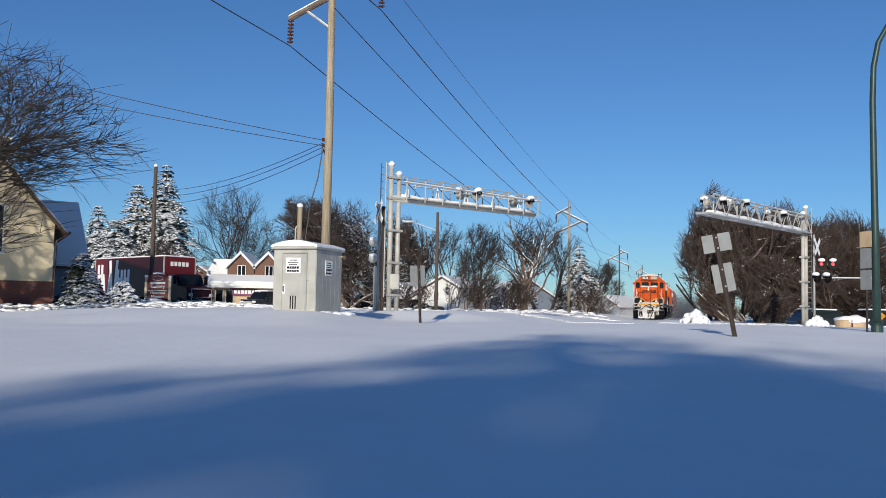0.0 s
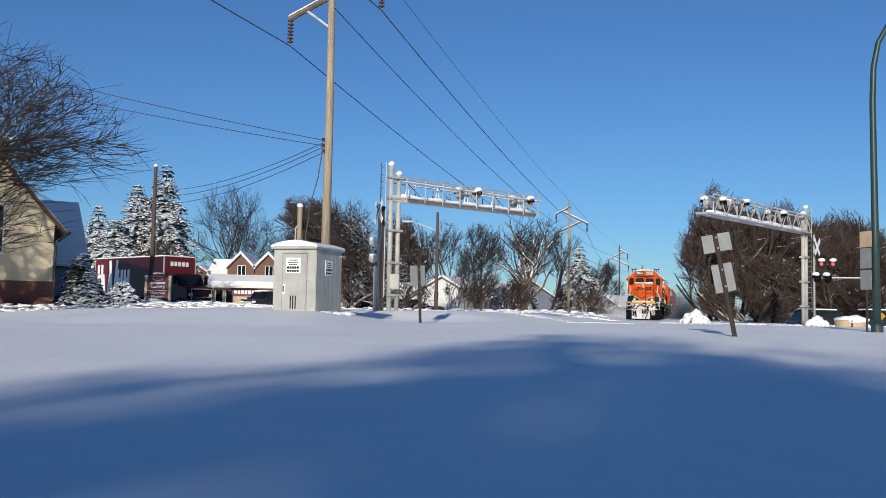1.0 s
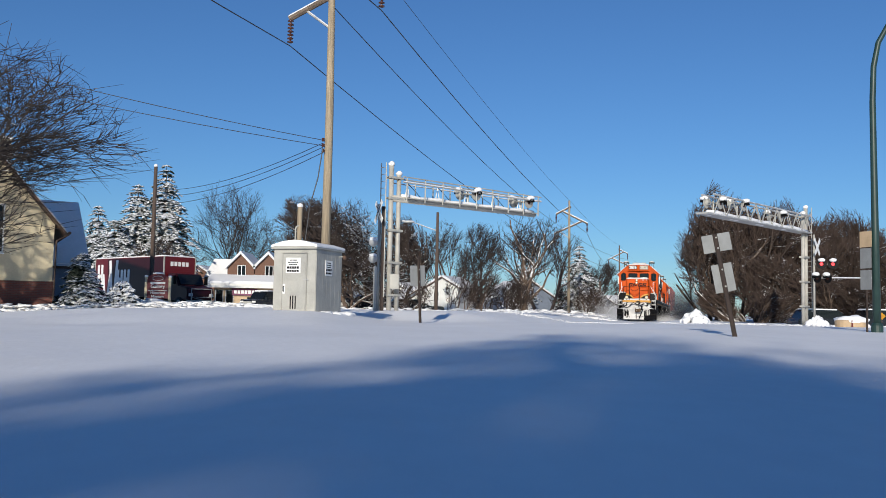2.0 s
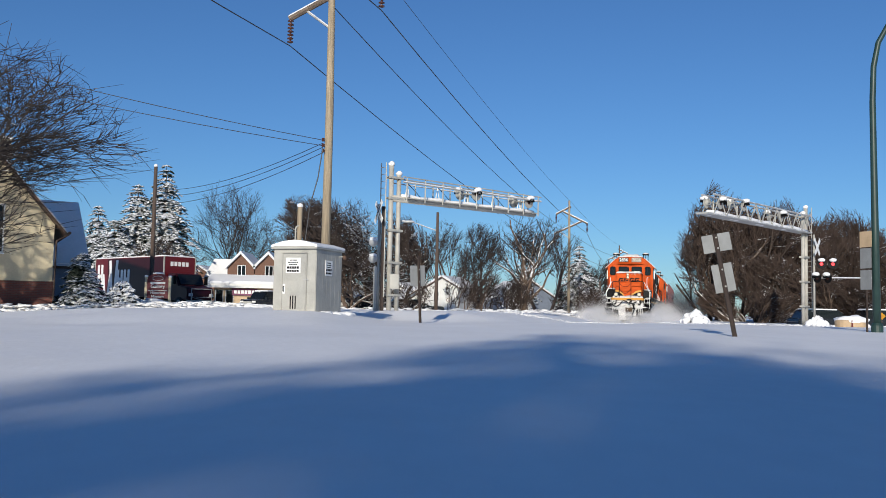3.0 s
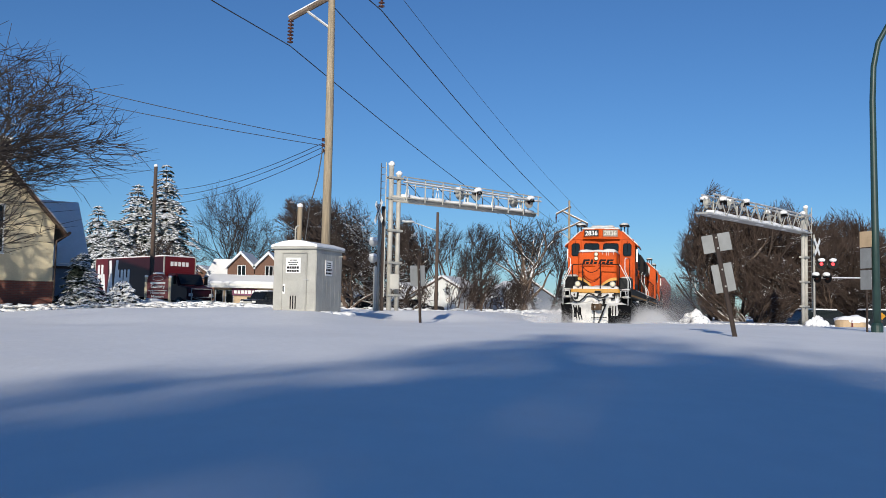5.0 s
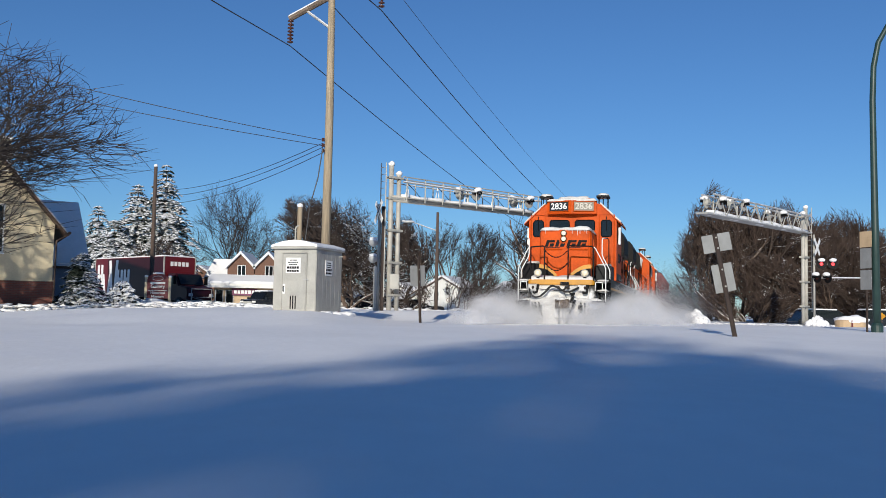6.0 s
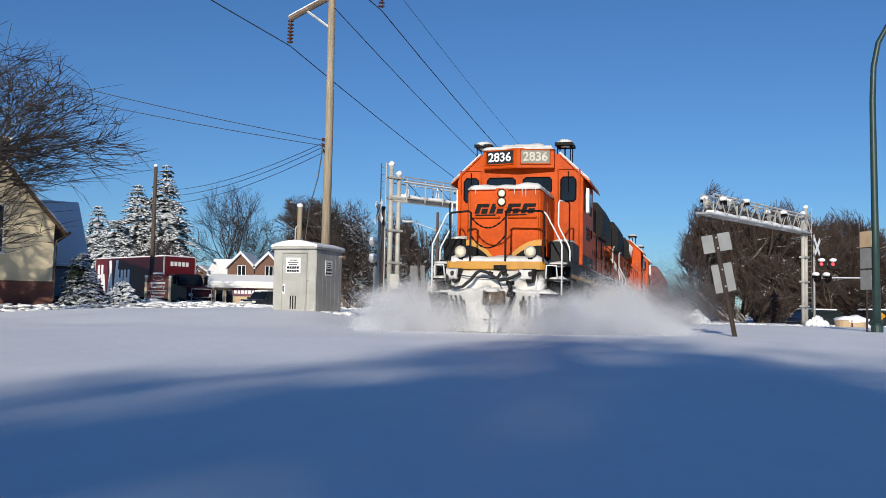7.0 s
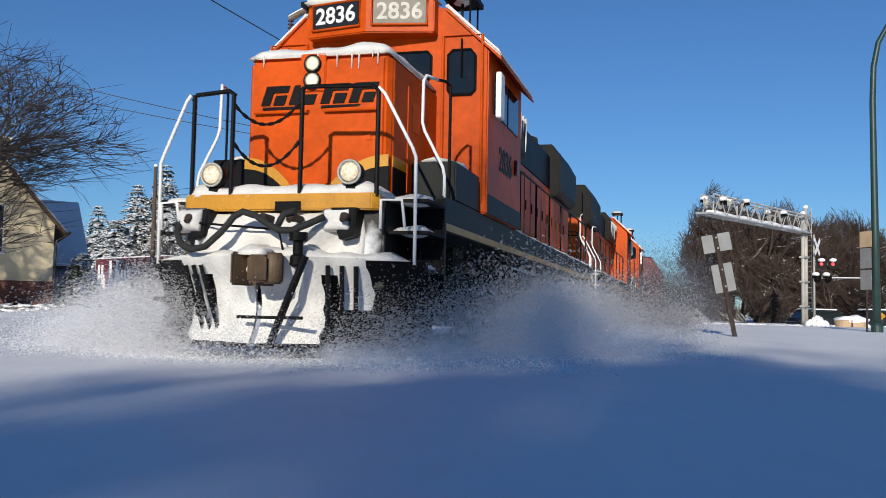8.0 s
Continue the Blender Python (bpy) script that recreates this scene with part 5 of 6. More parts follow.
def locomotive(lead=True):
    t = thing("locomotive", "orange diesel locomotive caked with snow, headlights lit" if lead else "orange diesel locomotive running behind in powdered snow", "locomotive", group="train")
    wheels = []
    # frame and running boards
    part("sill", Geo().prism([(-1.5, 1.36), (1.5, 1.36), (1.5, 1.74), (-1.5, 1.74)], "y", 0.95, 16.1), DARK, t, "dark deck edge", bevel=0.02)
    both(lambda s: part("sill_stripe", Geo().box(s * 1.504 - 0.004, s * 1.504 + 0.004, 1.0, 16.0, 1.37, 1.45), YELLOW, t, "yellow stripe along the sill"))
    for y in (0.0, 17.0):
        e = -1 if y == 0 else 1
        yb = y + (0 if e < 0 else -0.12)
        pl = part("end_platform", Geo().box(-1.04, 1.04, min(y - e * 0.1, y - e * 1.0), max(y - e * 0.1, y - e * 1.0), 1.5, 1.62), DARK, t)
        g = Geo().prism([(-1.07, y - e * 0.14), (-1.07, y - e * 0.05), (-1.0, y), (1.0, y), (1.07, y - e * 0.05), (1.07, y - e * 0.14)], "z", 1.49, 1.66)
        part("end_beam", g, YELLOW, t, "yellow-painted end beam", bevel=0.012)
        part("coupler_pocket", Geo().box(-0.02, 0.26, min(y, y + e * 0.012), max(y, y + e * 0.012), 1.485, 1.58), BLACK, t)
    rng = random.Random(5)
    part("platform_snow", snow_sheet(-1.06, 1.06, 0.0, 0.85, 0.13, 1.0, 26, 10).turned(pose(0, 0.01, 1.655)), PACKED, t, "snow heaped on the front platform", smooth=True)
    # nose
    nose = [(-0.87, 1.05), (-0.8, 0.95), (0.8, 0.95), (0.87, 1.05), (0.87, 2.85), (-0.87, 2.85)]
    g = Geo().prism(nose, "z", 1.62, 3.3)
    nose_ob = part("nose", g, ORANGE, t, "orange short hood", bevel=0.025)
    part("nose_top", Geo().prism([(-0.85, 3.3), (0.85, 3.3), (0.78, 3.4), (-0.78, 3.4)], "y", 0.98, 2.85), ORANGE, t, bevel=0.03)
    part("nose_snow", snow_sheet(-0.86, 0.86, 0.92, 2.82, 0.11, 4.0, 24, 16).turned(pose(0, 0, 3.36)), PACKED, t, "snow lying on the nose", smooth=True)
    for k in range(7):
        x = rng.uniform(-0.7, 0.8)
        part("icicle", Geo().tube([(x, 0.93, 3.36), (x, 0.93, 3.36 - rng.uniform(0.06, 0.2))], [0.012, 0.003], 5), PACKED, nose_ob, "thin icicle")
    # lower livery of the nose: dark panel with a curved yellow edge on each side
    for s in (-1, 1):
        xs = [0.86 - 0.66 * k / 10 for k in range(11)]
        top = [2.2 - 0.36 * (k / 10) ** 2.2 for k in range(11)]
        def at(k, dz):
            return (s * xs[k] - 0.06 * (k / 10), top[k] + dz)
        low = [at(k, -0.13) for k in range(11)]
        up = [at(k, 0.0) for k in range(11)]
        g = Geo().prism(low + [(s * 0.2 - 0.06, 1.63), (s * 0.86, 1.63)], "y", 0.938, 0.952)
        part("nose_panel", g, BLACK, nose_ob, "black lower nose panel")
        g = Geo()
        for k in range(10):
            g.prism([low[k], low[k + 1], up[k + 1], up[k]], "y", 0.937, 0.952)
        part("nose_stripe", g, YELLOW, nose_ob, "curved yellow stripe")
        part("nose_side_panel", Geo().box(s * 0.874 - 0.004, s * 0.874 + 0.004, 1.05, 2.8, 1.63, 2.08), BLACK, nose_ob)
        part("nose_side_stripe", Geo().box(s * 0.874 - 0.004, s * 0.874 + 0.004, 1.05, 2.8, 2.08, 2.2), YELLOW, nose_ob)
        part("marker", Geo().box(s * 0.62 - 0.035, s * 0.62 + 0.035, 0.935, 0.955, 2.36, 2.45), ORANGE, nose_ob, bevel=0.008)
        part("grab_iron", Geo().tube([(s * 0.42 - 0.32, 0.95, 2.72), (s * 0.42 - 0.32, 0.9, 2.7), (s * 0.42 + 0.32, 0.9, 2.7), (s * 0.42 + 0.32, 0.95, 2.72)], 0.014, 6), ORANGE, nose_ob)
    part("nose_door", Geo().box(0.872, 0.886, 1.55, 2.15, 1.85, 3.1), ORANGE, nose_ob, bevel=0.006)
    part("door_window", Geo().box(0.884, 0.892, 1.7, 2.0, 2.6, 2.95), GLASS, nose_ob)
    # lettering on the nose as slanted strokes
    mk = []
    for x0, w in ((-0.68, 0.3), (-0.34, 0.32), (0.04, 0.3), (0.38, 0.3)):
        mk.append((x0, w))
    for x0, w in mk:
        g = Geo()
        def bar(a, b, c, d):
            sl = 0.35
            g.prism([(x0 + a + sl * c, 2.79 + c * 1.1), (x0 + b + sl * c, 2.79 + c * 1.1), (x0 + b + sl * d, 2.79 + d * 1.1), (x0 + a + sl * d, 2.79 + d * 1.1)], "y", 0.934, 0.952)
        bar(0, w * 0.36, 0, 0.2)
        bar(w * 0.36, w * 0.95, 0.13, 0.2)
        bar(w * 0.5, w * 0.95, 0.0, 0.1)
        part("emblem_stroke", g, BLACK, nose_ob, "black slanted emblem stroke")
    part("emblem_rule", Geo().prism([(-0.66, 2.74), (-0.2, 2.74), (-0.18, 2.77), (-0.65, 2.77)], "y", 0.934, 0.952), BLACK, nose_ob)
    part("emblem_rule", Geo().prism([(0.05, 2.74), (0.5, 2.75), (0.52, 2.77), (0.06, 2.77)], "y", 0.934, 0.952), BLACK, nose_ob)
    # headlights
    hp = part("headlight_panel", Geo().box(-0.2, 0.1, 0.925, 0.96, 2.93, 3.36), ORANGE, t, bevel=0.01)
    for z in (3.05, 3.24):
        part("headlight_ring", Geo().lathe([(0.095, 0), (0.105, 0.03), (0.09, 0.045), (0.085, 0.02)], (-0.05, 0.93, z), (0, -1, 0), 18), BLACK, hp, smooth=True)
        part("headlight_bowl", Geo().lathe([(0.088, 0.03), (0.07, 0.012), (0.03, 0.004)], (-0.05, 0.93, z), (0, -1, 0), 18), CHROME, hp, "bright lamp reflector", smooth=True)
        part("headlight_lens", Geo().lathe([(0.086, 0.0), (0.08, 0.02), (0.045, 0.038), (0.005, 0.044)], (-0.05, 0.925, z), (0, -1, 0), 16), HEAD if lead else LENS, hp, "glowing sealed-beam headlight", smooth=True)
    for s in (-1, 1):
        d = part("ditch_light", Geo().lathe([(0.06, 0.16), (0.12, 0.1), (0.13, -0.02), (0.12, -0.03)], (s * 0.76, 0.05, 1.87), (0, 1, 0), 18), BLACK, t, smooth=True)
        part("ditch_bowl", Geo().lathe([(0.112, 0.03), (0.09, 0.012), (0.03, 0.004)], (s * 0.76, 0.045, 1.87), (0, -1, 0), 18), CHROME, d, "bright lamp reflector", smooth=True)
        part("ditch_rim", Geo().tube([(s * 0.76 + 0.118 * math.cos(k * 0.3491), 0.015, 1.87 + 0.118 * math.sin(k * 0.3491)) for k in range(19)], 0.012, 6), ALU, d, "metal lamp rim", smooth=True)
        part("ditch_lens", Geo().lathe([(0.108, 0.0), (0.1, 0.02), (0.06, 0.038), (0.006, 0.044)], (s * 0.76, 0.038, 1.87), (0, -1, 0), 18), DITCH if lead else LENS, d, "warm glowing ditch light", smooth=True)
        part("ditch_bracket", Geo().box(s * 0.76 - 0.05, s * 0.76 + 0.05, 0.06, 0.14, 1.62, 1.78), BLACK, d)
    # cab
    prof = [(-1.55, 1.74), (1.55, 1.74), (1.55, 3.86), (0.98, 4.42), (0.7, 4.52), (-0.7, 4.52), (-0.98, 4.42), (-1.55, 3.86)]
    cab = part("cab", Geo().prism(prof, "y", 2.82, 5.2), ORANGE, t, "orange cab", bevel=0.02)
    for s in (-1, 1):
        # eave over the side windows and snow on the roof slope
        g = Geo().prism([(s * 0.98, 4.43), (s * 1.72, 3.74), (s * 1.72, 3.7), (s * 0.98, 4.39)], "y", 2.78, 5.3)
        part("cab_eave", g, ORANGE, cab, bevel=0.006)
        g = Geo().prism([(s * 0.98, 4.5), (s * 1.7, 3.83), (s * 1.72, 3.75), (s * 0.95, 4.44)], "y", 2.8, 5.28)
        part("roof_snow", g, PACKED, cab, "thin snow on the cab roof", bevel=0.02)
        window(cab, [(s * 1.07, 3.28), (s * 1.33, 3.28), (s * 1.38, 3.34), (s * 1.38, 3.78), (s * 1.32, 3.86), (s * 1.08, 3.86), (s * 1.02, 3.8), (s * 1.02, 3.34)], "y", 2.8)
        window(cab, [(s * 0.16, 3.48), (s * 0.74, 3.48), (s * 0.79, 3.53), (s * 0.79, 3.8), (s * 0.74, 3.86), (s * 0.16, 3.86), (s * 0.1, 3.8), (s * 0.1, 3.53)], "y", 2.8, name="windscreen")
        window(cab, [(3.2, 3.1), (4.0, 3.1), (4.0, 3.65), (3.2, 3.65)], "x", s * 1.55 - (0.005 if s > 0 else 0.015), name="side_window")
        window(cab, [(4.1, 3.1), (4.85, 3.1), (4.85, 3.65), (4.1, 3.65)], "x", s * 1.55 - (0.005 if s > 0 else 0.015), name="side_window")
        part("wiper", Geo().tube([(s * 1.2, 2.77, 4.0), (s * 1.2, 2.76, 3.5)], 0.012, 5), BLACK, cab)
        part("sun_shade", Geo().box(s * 1.62 - 0.02, s * 1.62 + 0.05, 3.05, 3.3, 3.02, 3.62), WHITE, cab, "white wind deflector by the cab window", bevel=0.01)
        part("cab_panel", Geo().box(s * 1.551 - 0.008, s * 1.551 + 0.008, 2.85, 5.18, 1.75, 2.0), DARK, cab)
        part("cab_door_frame", Geo().tube([(s * 0.95, 2.8, 1.9), (s * 0.95, 2.8, 4.05), (s * 1.47, 2.8, 4.05), (s * 1.47, 2.8, 1.9)], 0.02, 6), ORANGE, cab)
        part("cab_handrail", Geo().tube([(s * 1.4, 1.5, 1.72), (s * 1.4, 1.5, 3.06), (s * 1.36, 1.42, 3.1), (s * 1.3, 1.3, 3.09)], 0.018, 6), BLACK, cab)
        # roof beacons on stands
        st = part("horn_stand", Geo().tube([(s * 1.02, 3.5, 4.35), (s * 1.02, 3.5, 4.78)], 0.02, 6), BLACK, cab)
        for a, b in ((0.86, 3.3), (1.18, 3.3), (1.18, 3.75), (0.86, 3.75)):
            part("leg", Geo().tube([(s * a, b, 4.3), (s * a, b, 4.76)], 0.014, 5), BLACK, st)
        part("canopy", Geo().prism([(0.8, 3.2), (1.24, 3.2), (1.24, 3.85), (0.8, 3.85)] if s > 0 else [(-1.24, 3.2), (-0.8, 3.2), (-0.8, 3.85), (-1.24, 3.85)], "z", 4.72, 4.79), BLACK, st)
        part("canopy_snow", Geo().blob((s * 1.02, 3.5, 4.8), (0.23, 0.32, 0.1), rng, 0.2, 12, 8), PACKED, st, "rounded snow cap", smooth=True)
    nb = part("number_box", Geo().prism([(-0.87, 2.62), (0.0, 2.46), (0.87, 2.62), (0.87, 2.84), (-0.87, 2.84)], "z", 4.06, 4.54), ORANGE, cab, bevel=0.015)
    for s in (-1, 1):
        a = 10.4 * s
        o = pose(s * 0.435, 2.525, 4.325, 90, 0, a)
        part("number_board", Geo().box(-0.34, 0.34, -0.155, 0.155, 0.0, 0.014), BOARD if s < 0 else LIT_BOARD, nb, "black number board" if s < 0 else "number board with sun glare painted into its colour", bevel=0.004, m=o)
        part("board_frame", Geo().tube([(-0.36, -0.17, 0.012), (0.36, -0.17, 0.012), (0.36, 0.17, 0.012), (-0.36, 0.17, 0.012), (-0.36, -0.17, 0.012)], 0.016, 6), ORANGE, nb, m=o)
        if lead:
            words("road_number", "2836", 0.3, WHITE if s < 0 else GLARED, nb, o @ pose(0, -0.005, 0.017), "white road number")
    part("cab_roof_unit", Geo().box(-0.55, 0.62, 2.95, 4.7, 4.5, 4.66), ORANGE, cab, bevel=0.03)
    part("roof_snow", snow_sheet(-0.54, 0.61, 2.94, 4.7, 0.1, 6.0, 14, 12).turned(pose(0, 0, 4.655)), PACKED, cab, "snow on the cab roof", smooth=True)
    part("roof_snow", snow_sheet(-0.88, 0.88, 2.5, 2.95, 0.07, 8.0, 20, 6).turned(pose(0, 0, 4.535)), PACKED, cab, "snow on the number box", smooth=True)
    for s in (-1, 1):
        part("side_marker", Geo().box(s * 1.57 - 0.03, s * 1.57 + 0.03, 4.66, 4.78, 2.5, 2.72), TRUCKRED, cab, "small red side lamp", bevel=0.01)
        if lead:
            words("road_number", "2836", 0.46, DARK, cab, pose(s * 1.556, 4.0 if s > 0 else 4.1, 2.55, 90, 0, 90 * s), "dark road number on the cab side", thick=0.003)
    # long hood
    hood = part("long_hood", Geo().prism([(-0.9, 1.74), (0.9, 1.74), (0.9, 3.35), (-0.9, 3.35)], "y", 5.2, 16.0), ORANGE, t, bevel=0.02)
    part("hood_top", Geo().prism([(-0.9, 3.35), (0.9, 3.35), (0.9, 4.1), (0.72, 4.3), (-0.72, 4.3), (-0.9, 4.1)], "y", 5.2, 16.0), BLACK, hood, "black upper hood", bevel=0.02)
    part("hood_lower", Geo().prism([(-0.905, 1.75), (0.905, 1.75), (0.905, 2.0), (-0.905, 2.0)], "y", 5.25, 16.01), DARK, hood)
    for y0, y1, w, z0, z1 in ((5.6, 8.2, 1.12, 3.3, 4.15), (12.6, 15.6, 1.15, 3.2, 4.2)):
        part("radiator_housing", Geo().prism([(-w, z0 + 0.1), (-w + 0.1, z0), (w - 0.1, z0), (w, z0 + 0.1), (w, z1 - 0.15), (w - 0.2, z1 + 0.2), (-w + 0.2, z1 + 0.2), (-w, z1 - 0.15)], "y", y0, y1), BLACK, hood, "dark radiator housing", bevel=0.02)
    for s in (-1, 1):
        for k in range(9):
            y, l_ = 5.7 + 0.28 * k, rng.uniform(0.15, 0.62)
            part("icicle", Geo().tube([(s * 1.135, y, 4.02), (s * 1.14, y + 0.02, 4.02 - l_ * 0.6), (s * 1.14, y + 0.03, 4.02 - l_)], [0.03, 0.018, 0.004], 5), PACKED, hood, "ice hanging from the housing")
    for k in range(3):
        part("roof_fan", Geo().lathe([(0.6, 0), (0.6, 0.18), (0.55, 0.2), (0.1, 0.2)], (0, 13.2 + k * 0.0 + (k - 1) * 1.25 + 0.7, 4.38), (0, 0, 1), 20), PLOWED, hood)
    part("exhaust_stack", Geo().box(-0.3, 0.3, 9.4, 10.1, 4.28, 4.55), GRIME, hood, bevel=0.03)
    for s in (-1, 1):
        for k in range(14):
            y = 5.7 + k * 0.7
            d = part("hood_door", Geo().box(s * 0.905 - 0.012, s * 0.905 + 0.012, y, y + 0.62, 2.05, 3.25), ORANGE, hood, bevel=0.008)
            part("door_latch", Geo().box(s * 0.925 - 0.012, s * 0.925 + 0.012, y + 0.06, y + 0.1, 2.5, 2.7), BLACK, d)
        for k in range(7):
            part("side_handrail_post", Geo().tube([(s * 1.42, 5.9 + k * 1.6, 1.7), (s * 1.42, 5.9 + k * 1.6, 2.75)], 0.018, 6), BLACK, t)
        part("side_handrail", Geo().tube([(s * 1.42, 5.4, 2.75), (s * 1.42, 15.9, 2.75)], 0.018, 6), BLACK, t)
        for k in range(16):
            part("running_board_snow", Geo().blob((s * 1.36, 5.6 + k * 0.68, 1.74), (0.14, 0.4, 0.05), rng, 0.4, 8, 5), PACKED, t, smooth=True)
        part("air_reservoir", Geo().tube([(s * 1.15, 6.3, 1.05), (s * 1.15, 10.7, 1.05)], 0.2, 12), GRIME, t)
    part("fuel_tank", Geo().prism([(-1.3, 0.45), (-1.1, 0.25), (1.1, 0.25), (1.3, 0.45), (1.3, 1.1), (-1.3, 1.1)], "y", 6.0, 10.9), GRIME, t, bevel=0.03)
    # trucks
    for yc in (3.6, 13.3):
        for s in (-1, 1):
            g = Geo().prism([(yc - 1.9, 0.62), (yc - 1.5, 0.35), (yc - 0.9, 0.5), (yc + 0.9, 0.5), (yc + 1.5, 0.35), (yc + 1.9, 0.62), (yc + 1.7, 0.95), (yc - 1.7, 0.95)], "x", s * 0.98 - 0.08, s * 0.98 + 0.08)
            part("truck_frame", g, GRIME, t, bevel=0.02)
        part("bolster", Geo().box(-1.0, 1.0, yc - 0.3, yc + 0.3, 0.6, 1.35), GRIME, t)
        for o in (-1.37, 1.37):
            wheels.append(wheelset(t, yc + o))
    # steps and handrails at the four corners
    for end in (0, 1):
        def Y(v):
            return v if end == 0 else 17.0 - v
        for s in (-1, 1):
            sw = part("step_well", Geo().box(s * 1.3 - 0.22, s * 1.3 + 0.22, min(Y(0.2), Y(0.95)), max(Y(0.2), Y(0.95)), 0.55, 0.6), GRIME, t, bevel=0.006)
            part("step_side", Geo().box(s * 1.3 - 0.22, s * 1.3 + 0.22, min(Y(0.9), Y(0.96)), max(Y(0.9), Y(0.96)), 0.55, 1.7), BLACK, sw)
            part("step_side", Geo().box(s * 1.09 - 0.02, s * 1.09 + 0.02, min(Y(0.15), Y(0.95)), max(Y(0.15), Y(0.95)), 0.55, 1.6), BLACK, sw)
            for z in (0.92, 1.3, 1.62):
                part("step", Geo().box(s * 1.3 - 0.22, s * 1.3 + 0.22, min(Y(0.25), Y(0.9)), max(Y(0.25), Y(0.9)), z - 0.03, z), GRIME, sw)
                part("step_snow", Geo().blob((s * 1.3, Y(0.5), z + 0.01), (0.2, 0.26, 0.06), rng, 0.35), PACKED, sw, "snow on the step", smooth=True)
            part("handrail", Geo().tube([(s * 1.42, Y(0.14), 0.95), (s * 1.42, Y(0.12), 2.02), (s * 1.38, Y(0.12), 2.12), (s * 1.1, Y(0.06), 2.66), (s * 1.04, Y(0.04), 2.72)], 0.018, 8), WHITE, t, "white-painted handrail", smooth=True)
            part("handrail", Geo().tube([(s * 1.48, Y(1.0), 0.95), (s * 1.48, Y(1.0), 1.95), (s * 1.46, Y(1.0), 2.05), (s * 1.25, Y(1.0), 2.45), (s * 1.22, Y(1.0), 2.55), (s * 1.22, Y(1.02), 3.02), (s * 1.24, Y(1.05), 3.08), (s * 1.3, Y(1.3), 3.09)], 0.018, 8), WHITE, t, "white-painted handrail", smooth=True)
            part("grab_bar", Geo().tube([(s * 1.1, Y(0.02), 1.3), (s * 1.12, Y(-0.04), 1.58), (s * 1.32, Y(0.0), 1.58), (s * 1.34, Y(0.06), 1.3)], 0.017, 6), WHITE, t, smooth=True)
        for x in (-1.0, -0.55, 0.22, 1.04):
            part("handrail_post", Geo().tube([(x, Y(0.05), 1.62), (x, Y(0.05), 2.72)], 0.024, 8), BLACK, t, "black handrail post")
        part("handrail_top", Geo().tube([(-1.02, Y(0.05), 2.66), (-0.98, Y(0.05), 2.72), (-0.6, Y(0.05), 2.75), (-0.53, Y(0.05), 2.7)], 0.024, 8), BLACK, t)
        part("handrail_top", Geo().tube([(0.2, Y(0.05), 2.72), (0.26, Y(0.05), 2.76), (0.98, Y(0.05), 2.74), (1.05, Y(0.05), 2.68)], 0.024, 8), BLACK, t)
        for z0, z1 in ((2.6, 2.38), (2.2, 1.95)):
            n = 15
            g = Geo()
            pts = sag((-0.53, Y(0.04), z0), (0.2, Y(0.04), z0), z0 - z1, n)
            for k in range(n):
                g.tube([pts[k], pts[k + 1]], 0.013 if k % 2 else 0.02, 5)
            part("chain", g, BLACK, t, "sagging safety chain")
    part("battery_box", Geo().box(-1.48, -0.95, 1.3, 2.7, 1.74, 2.25), BLACK, t, bevel=0.02)
    part("box_snow", Geo().blob((-1.2, 2.0, 2.27), (0.26, 0.66, 0.1), rng, 0.2), PACKED, t, "snow on the battery box", smooth=True)
    part("battery_box", Geo().box(0.95, 1.48, 1.5, 2.7, 1.74, 2.2), DARK, t, bevel=0.02)
    part("box_snow", Geo().blob((1.2, 2.0, 2.22), (0.26, 0.6, 0.06), rng, 0.2), PACKED, t, "snow on the battery box", smooth=True)
    # front end: plate, coupler, hoses, plow
    for end in ((0,) if lead else (0, 1)):
        def Y(v):
            return v if end == 0 else 17.0 - v
        a, b = sorted((Y(0.12), Y(0.3)))
        part("end_plate", Geo().box(-1.1, 1.1, a, b, 0.7, 1.5), PLOWED, t, "end plate plastered with snow", bevel=0.02)
        g = snow_sheet(-1.0, 0.92, 0.72, 1.5, 0.17, 23.0, 44, 22, 1.1)
        g.v = [(a_, Y(0.13 - c_), b_) for a_, b_, c_ in g.v]
        part("end_snow", g, PACKED, t, "snow plastered over the end plate", smooth=True)
        for x in (-0.86, 0.74):
            part("step_bracket", Geo().prism([(x - 0.12, 1.5), (x + 0.16, 1.5), (x + 0.13, 1.22), (x - 0.02, 1.18)], "y", min(Y(-0.12), Y(0.14)), max(Y(-0.12), Y(0.14))), BLACK, t, "black corner bracket", bevel=0.012)
            g = snow_sheet(x - 0.2, x + 0.1, 1.26, 1.5, 0.1, x + 31, 10, 8, 0.8)
            g.v = [(a_, Y(-0.1 - c_), b_) for a_, b_, c_ in g.v]
            part("bracket_snow", g, PACKED, t, "snow lodged on the bracket", smooth=True)
    cp = part("coupler", Geo().box(0.04, 0.24, -0.45, 0.15, 0.8, 0.98), RUST, t, "rust-brown knuckle coupler", bevel=0.03)
    part("guard_arm", Geo().prism([(-0.08, -0.8), (-0.02, -0.86), (0.03, -0.6), (0.2, -0.55), (0.22, -0.42), (-0.06, -0.42)], "z", 0.71, 1.02), COUPLER, cp, bevel=0.02)
    part("knuckle", Geo().lathe([(0.08, 0), (0.1, 0.03), (0.1, 0.26), (0.08, 0.29)], (0.26, -0.6, 0.73), (0, 0, 1), 14), COUPLER, cp, smooth=True)
